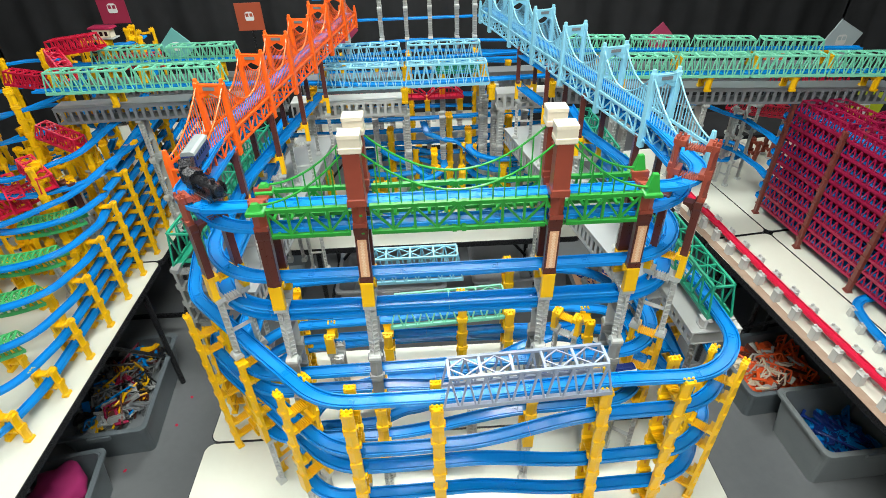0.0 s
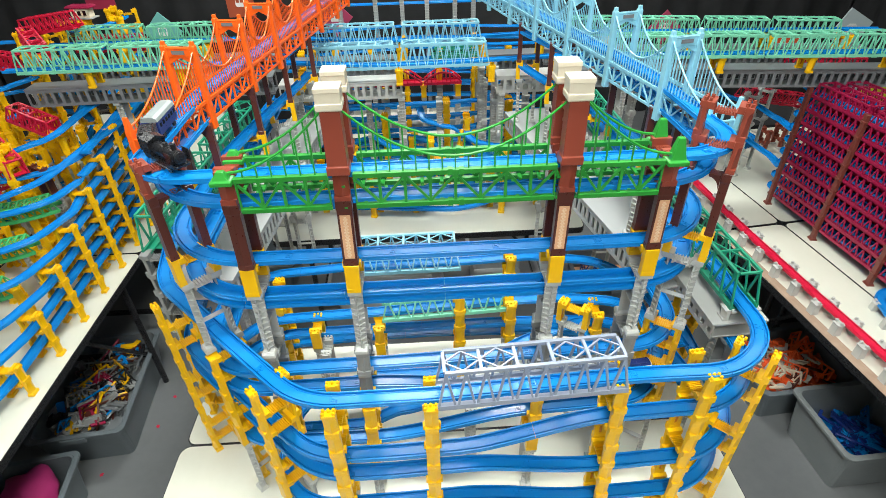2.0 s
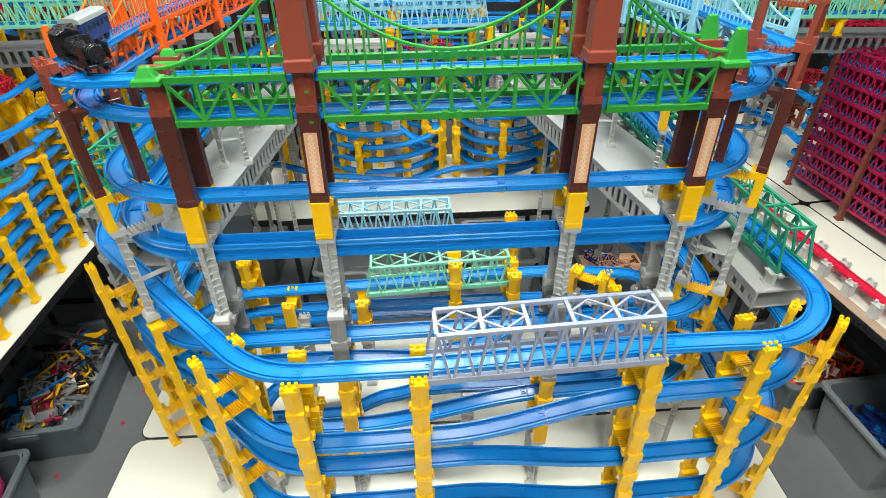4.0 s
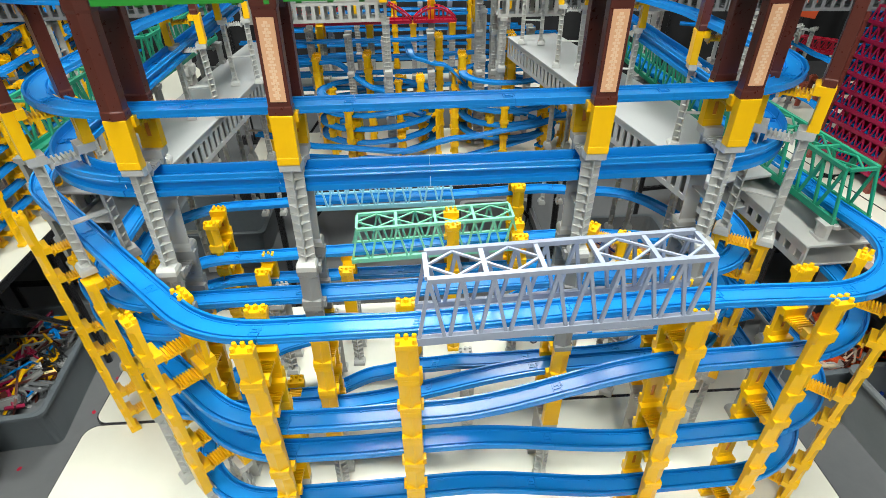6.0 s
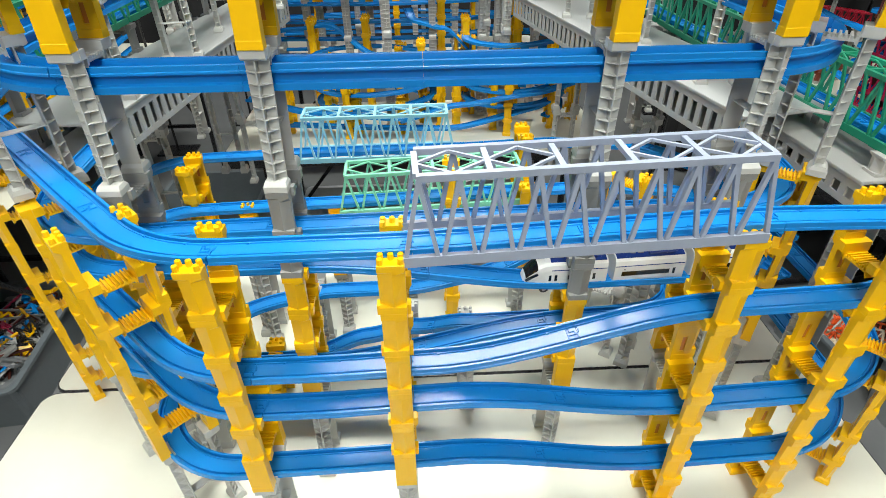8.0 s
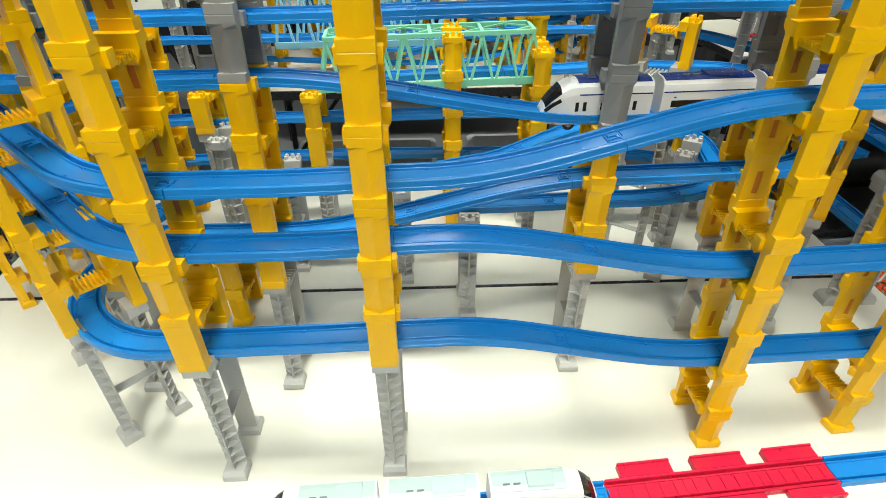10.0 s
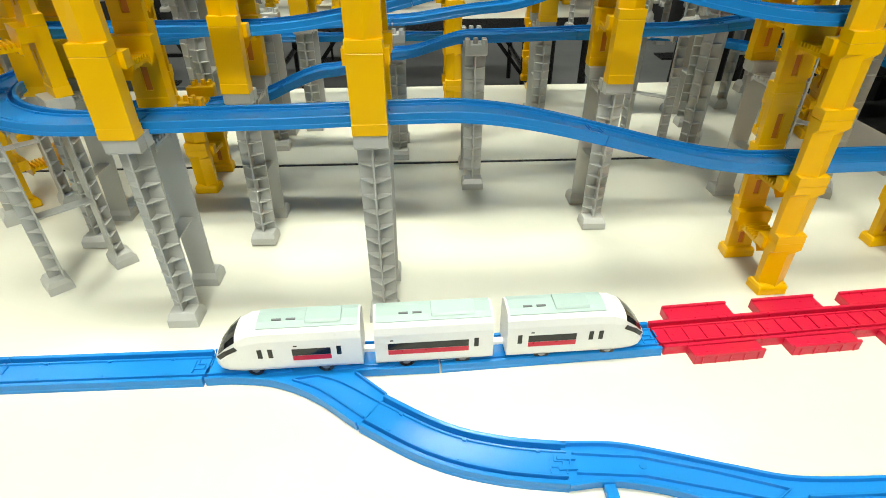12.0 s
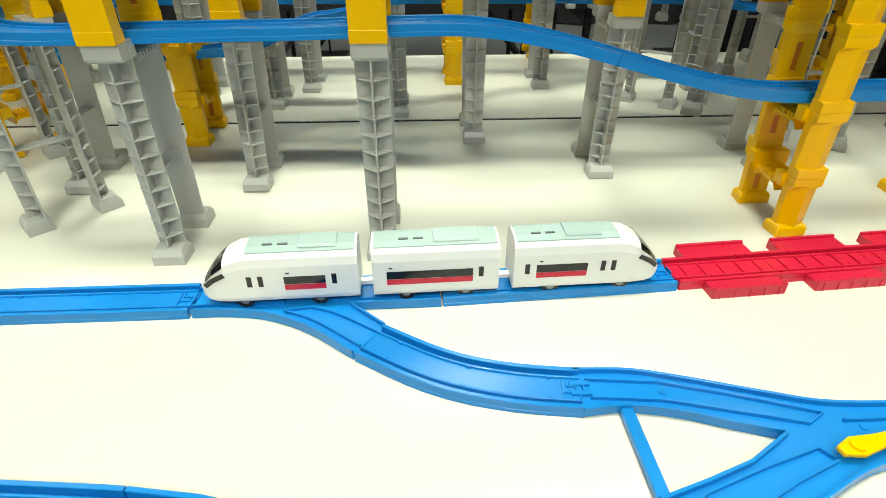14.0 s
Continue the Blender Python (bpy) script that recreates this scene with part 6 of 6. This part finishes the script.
storage_bin(-1.262, 2.095, 0.37, 0.60, 0.22, 6, BINM, "clear plastic storage bin full of mixed toy parts")
# Mostly dark part colours, chosen to carry the shade deep in this bin.
clutter(-1.262, 2.095, 0.37, 0.60, FLOOR_Z + 0.178, 6, [DARKGREY, YELLOW, MIDGREY, DARKGREY, BLUE, MIDGREY, BLACK, CRIMSON, DARKGREY, BLACK, PALE, BROWN], 150, "spare toy railway part lying in the storage bin")
storage_bin(-1.335, 1.500, 0.38, 0.36, 0.22, 9, BINM, "clear plastic storage bin holding magenta cloth")
storage_bin(2.094, 1.6385, 0.42, 0.33, 0.25, 3, GREYBIN, "grey plastic storage bin holding blue tracks")
clutter(2.094, 1.6385, 0.40, 0.31, FLOOR_Z + 0.10, 3, [BLUE, BLUE, NAVY], 45, "spare blue toy track lying in the grey bin")
storage_bin(1.985, 2.02, 0.44, 0.36, 0.20, 5, BINM, "clear plastic storage bin full of orange toy parts")
clutter(1.985, 2.02, 0.44, 0.36, FLOOR_Z + 0.16, 5, [ORANGERED, ORANGE, ORANGERED, ORANGERED, BROWN, CREAM, GREY], 80, "spare orange toy part lying in the storage bin")
storage_bin(1.35, 2.75, 0.42, 0.36, 0.22, 0, BINM, "clear plastic storage bin with brown boxes inside")
clutter(1.35, 2.75, 0.42, 0.36, FLOOR_Z + 0.15, 0, [TAN, BROWN, NAVY], 22, "spare toy part lying in the storage bin")
for bx, by, bw in ((0.06, 2.87, 0.62), (0.735, 2.90, 0.36)):
    storage_bin(bx, by, bw, 0.40, 0.25, 0, PALEBIN, "pale translucent plastic storage bin on the floor under the rear table")
storage_bin(-0.75, 3.1, 0.5, 0.4, 0.24, 0, BINM, "clear plastic storage bin under the rear table")

# magenta glove and patterned cloth in the small bin
def glove():
    s = Shape()
    n, mrow = 22, 12
    rings = []
    for j in range(mrow):
        v = j / (mrow - 1)
        ring = []
        for i in range(n):
            a = 2 * math.pi * i / n
            r = math.sin(math.pi * (0.04 + 0.92 * v))
            p = Vector((0.085 * r * math.cos(a), 0.10 * r * math.sin(a), 0.055 * math.cos(math.pi * v)))
            p *= 1 + 0.28 * noise.noise(p * 22)
            ring.append(p)
        rings.append(ring)
    s.loft(rings)
    for k, (fx, fy, ln) in enumerate(((-0.06, 0.07, 0.075), (-0.02, 0.09, 0.085), (0.025, 0.088, 0.08), (0.065, 0.06, 0.07))):
        s.rod((fx, fy, 0.02), (fx * 1.3, fy + ln, 0.005), 0.020, 10, r2=0.014)
    return s.mesh("glove", PINK, smooth=True)


solid("magenta_glove", glove(), "crumpled magenta knitted glove in the storage bin", "glove", pose(-1.295, 1.538, FLOOR_Z + 0.195, 0, 0, 200) @ Matrix.Diagonal((1.25, 1.25, 1.1, 1)))
s = Shape()
rows = []
for j in range(9):
    rows.append([(0.014 * i, 0.016 * j, 0.02 * noise.noise(Vector((i * 0.5, j * 0.5, 3)))) for i in range(9)])
rows2 = [[(x, y, z - 0.004) for x, y, z in r] for r in rows]
for a, b in ((rows, 0), (rows2, 1)):
    s.loft(a, caps=False, closed=False)
cloth = surface("patterned_cloth", (0.08, 0.02, 0.06), (0.75, 0.72, 0.72), 26.0, 0.9, 0.4, 0.08)
solid("patterned_cloth", s.mesh("patterned_cloth", cloth, smooth=True), "dark cloth with a white pattern in the storage bin", "cloth", pose(-1.46, 1.423, FLOOR_Z + 0.20, 0, 0, 12))
for x, y_ in ((-1.174, 1.75), (-1.0, 2.164), (-1.02, 1.99)):
    s = Shape()
    s.prism([(0.012, 0.0), (0.004, 0.008), (-0.008, 0.004), (-0.006, -0.006), (0.006, -0.007)], 0.0, 0.0012)
    solid("red_scrap", s.mesh("red_scrap", RED), "small red paper scrap on the floor", "litter", pose(x, y_, FLOOR_Z, 0, 0, x * 400), group="floor scraps")

# ---- signs at the back ----
def sign(x, y, z, half, ang, rgb, label, lean=0.0):
    ob = thing("picture_sign", label, "sign", "picture signs", pose(x, y, z, 0, 0, lean))
    s = Shape()
    s.box(-half, half, -0.004, 0.004, -half, half)
    part("board", s.mesh("board", plastic("sign_" + str(round(rgb[0] * 99)) + str(round(rgb[1] * 99)), rgb, 0.5), 0.001), ob, pose(0, 0, 0, 0, ang, 0))
    k = half * 0.34
    s = Shape()
    s.loft([[(px * k, yy, pz * k) for px, pz in ((-0.8, -0.8), (0.8, -0.8), (1.0, -0.4), (0.9, 0.8), (0.5, 1.1), (-0.5, 1.1), (-0.9, 0.8), (-1.0, -0.4))] for yy in (-0.0065, -0.0045)])
    part("white_pictogram", s.mesh("white_pictogram", WHITE), ob, None, "white vehicle-front pictogram")
    for dx in (-0.45, 0.45):
        s = Shape()
        s.box((dx - 0.32) * k, (dx + 0.32) * k, -0.0078, -0.0068, 0.05 * k, 0.75 * k)
        part("pictogram_window", s.mesh("pictogram_window", plastic("sign_dark", rgb, 0.5)), ob)
    s = Shape()
    s.rod((0, 0.012, -half * 0.9), (0, 0.012, FLOOR_Z - z + 0.01), 0.008, 8)
    s.box(-0.12, 0.12, -0.06, 0.10, FLOOR_Z - z + 0.0005, FLOOR_Z - z + 0.012)
    part("stand", s.mesh("stand", BLACK), ob)


sign(-1.91, 4.55, 0.75, 0.100, 0, (0.33, 0.02, 0.06), "dark red sign board with a white pictogram")
sign(-0.96, 4.60, 0.65, 0.097, 0, (0.40, 0.075, 0.03), "rust orange sign board with a white pictogram")
sign(-1.345, 4.10, 0.584, 0.088, 45, (0.16, 0.45, 0.43), "teal diamond sign board with a white pictogram")
sign(2.20, 4.60, 0.37, 0.090, 45, (0.42, 0.05, 0.12), "pink diamond sign board with a white pictogram")
sign(3.69, 4.60, 0.30, 0.122, 28, (0.50, 0.58, 0.60), "pale grey diamond sign board with a pictogram")
sign(-0.30, 4.62, 0.52, 0.095, 45, (0.42, 0.05, 0.12), "pink diamond sign board with a white pictogram")
sign(3.78, 4.2, -0.13, 0.150, 8, (0.55, 0.62, 0.03), "yellow-green sign board with a white shape")
sign(2.93, 4.2, 0.30, 0.085, 10, (0.70, 0.10, 0.03), "orange sign board with a white pictogram")
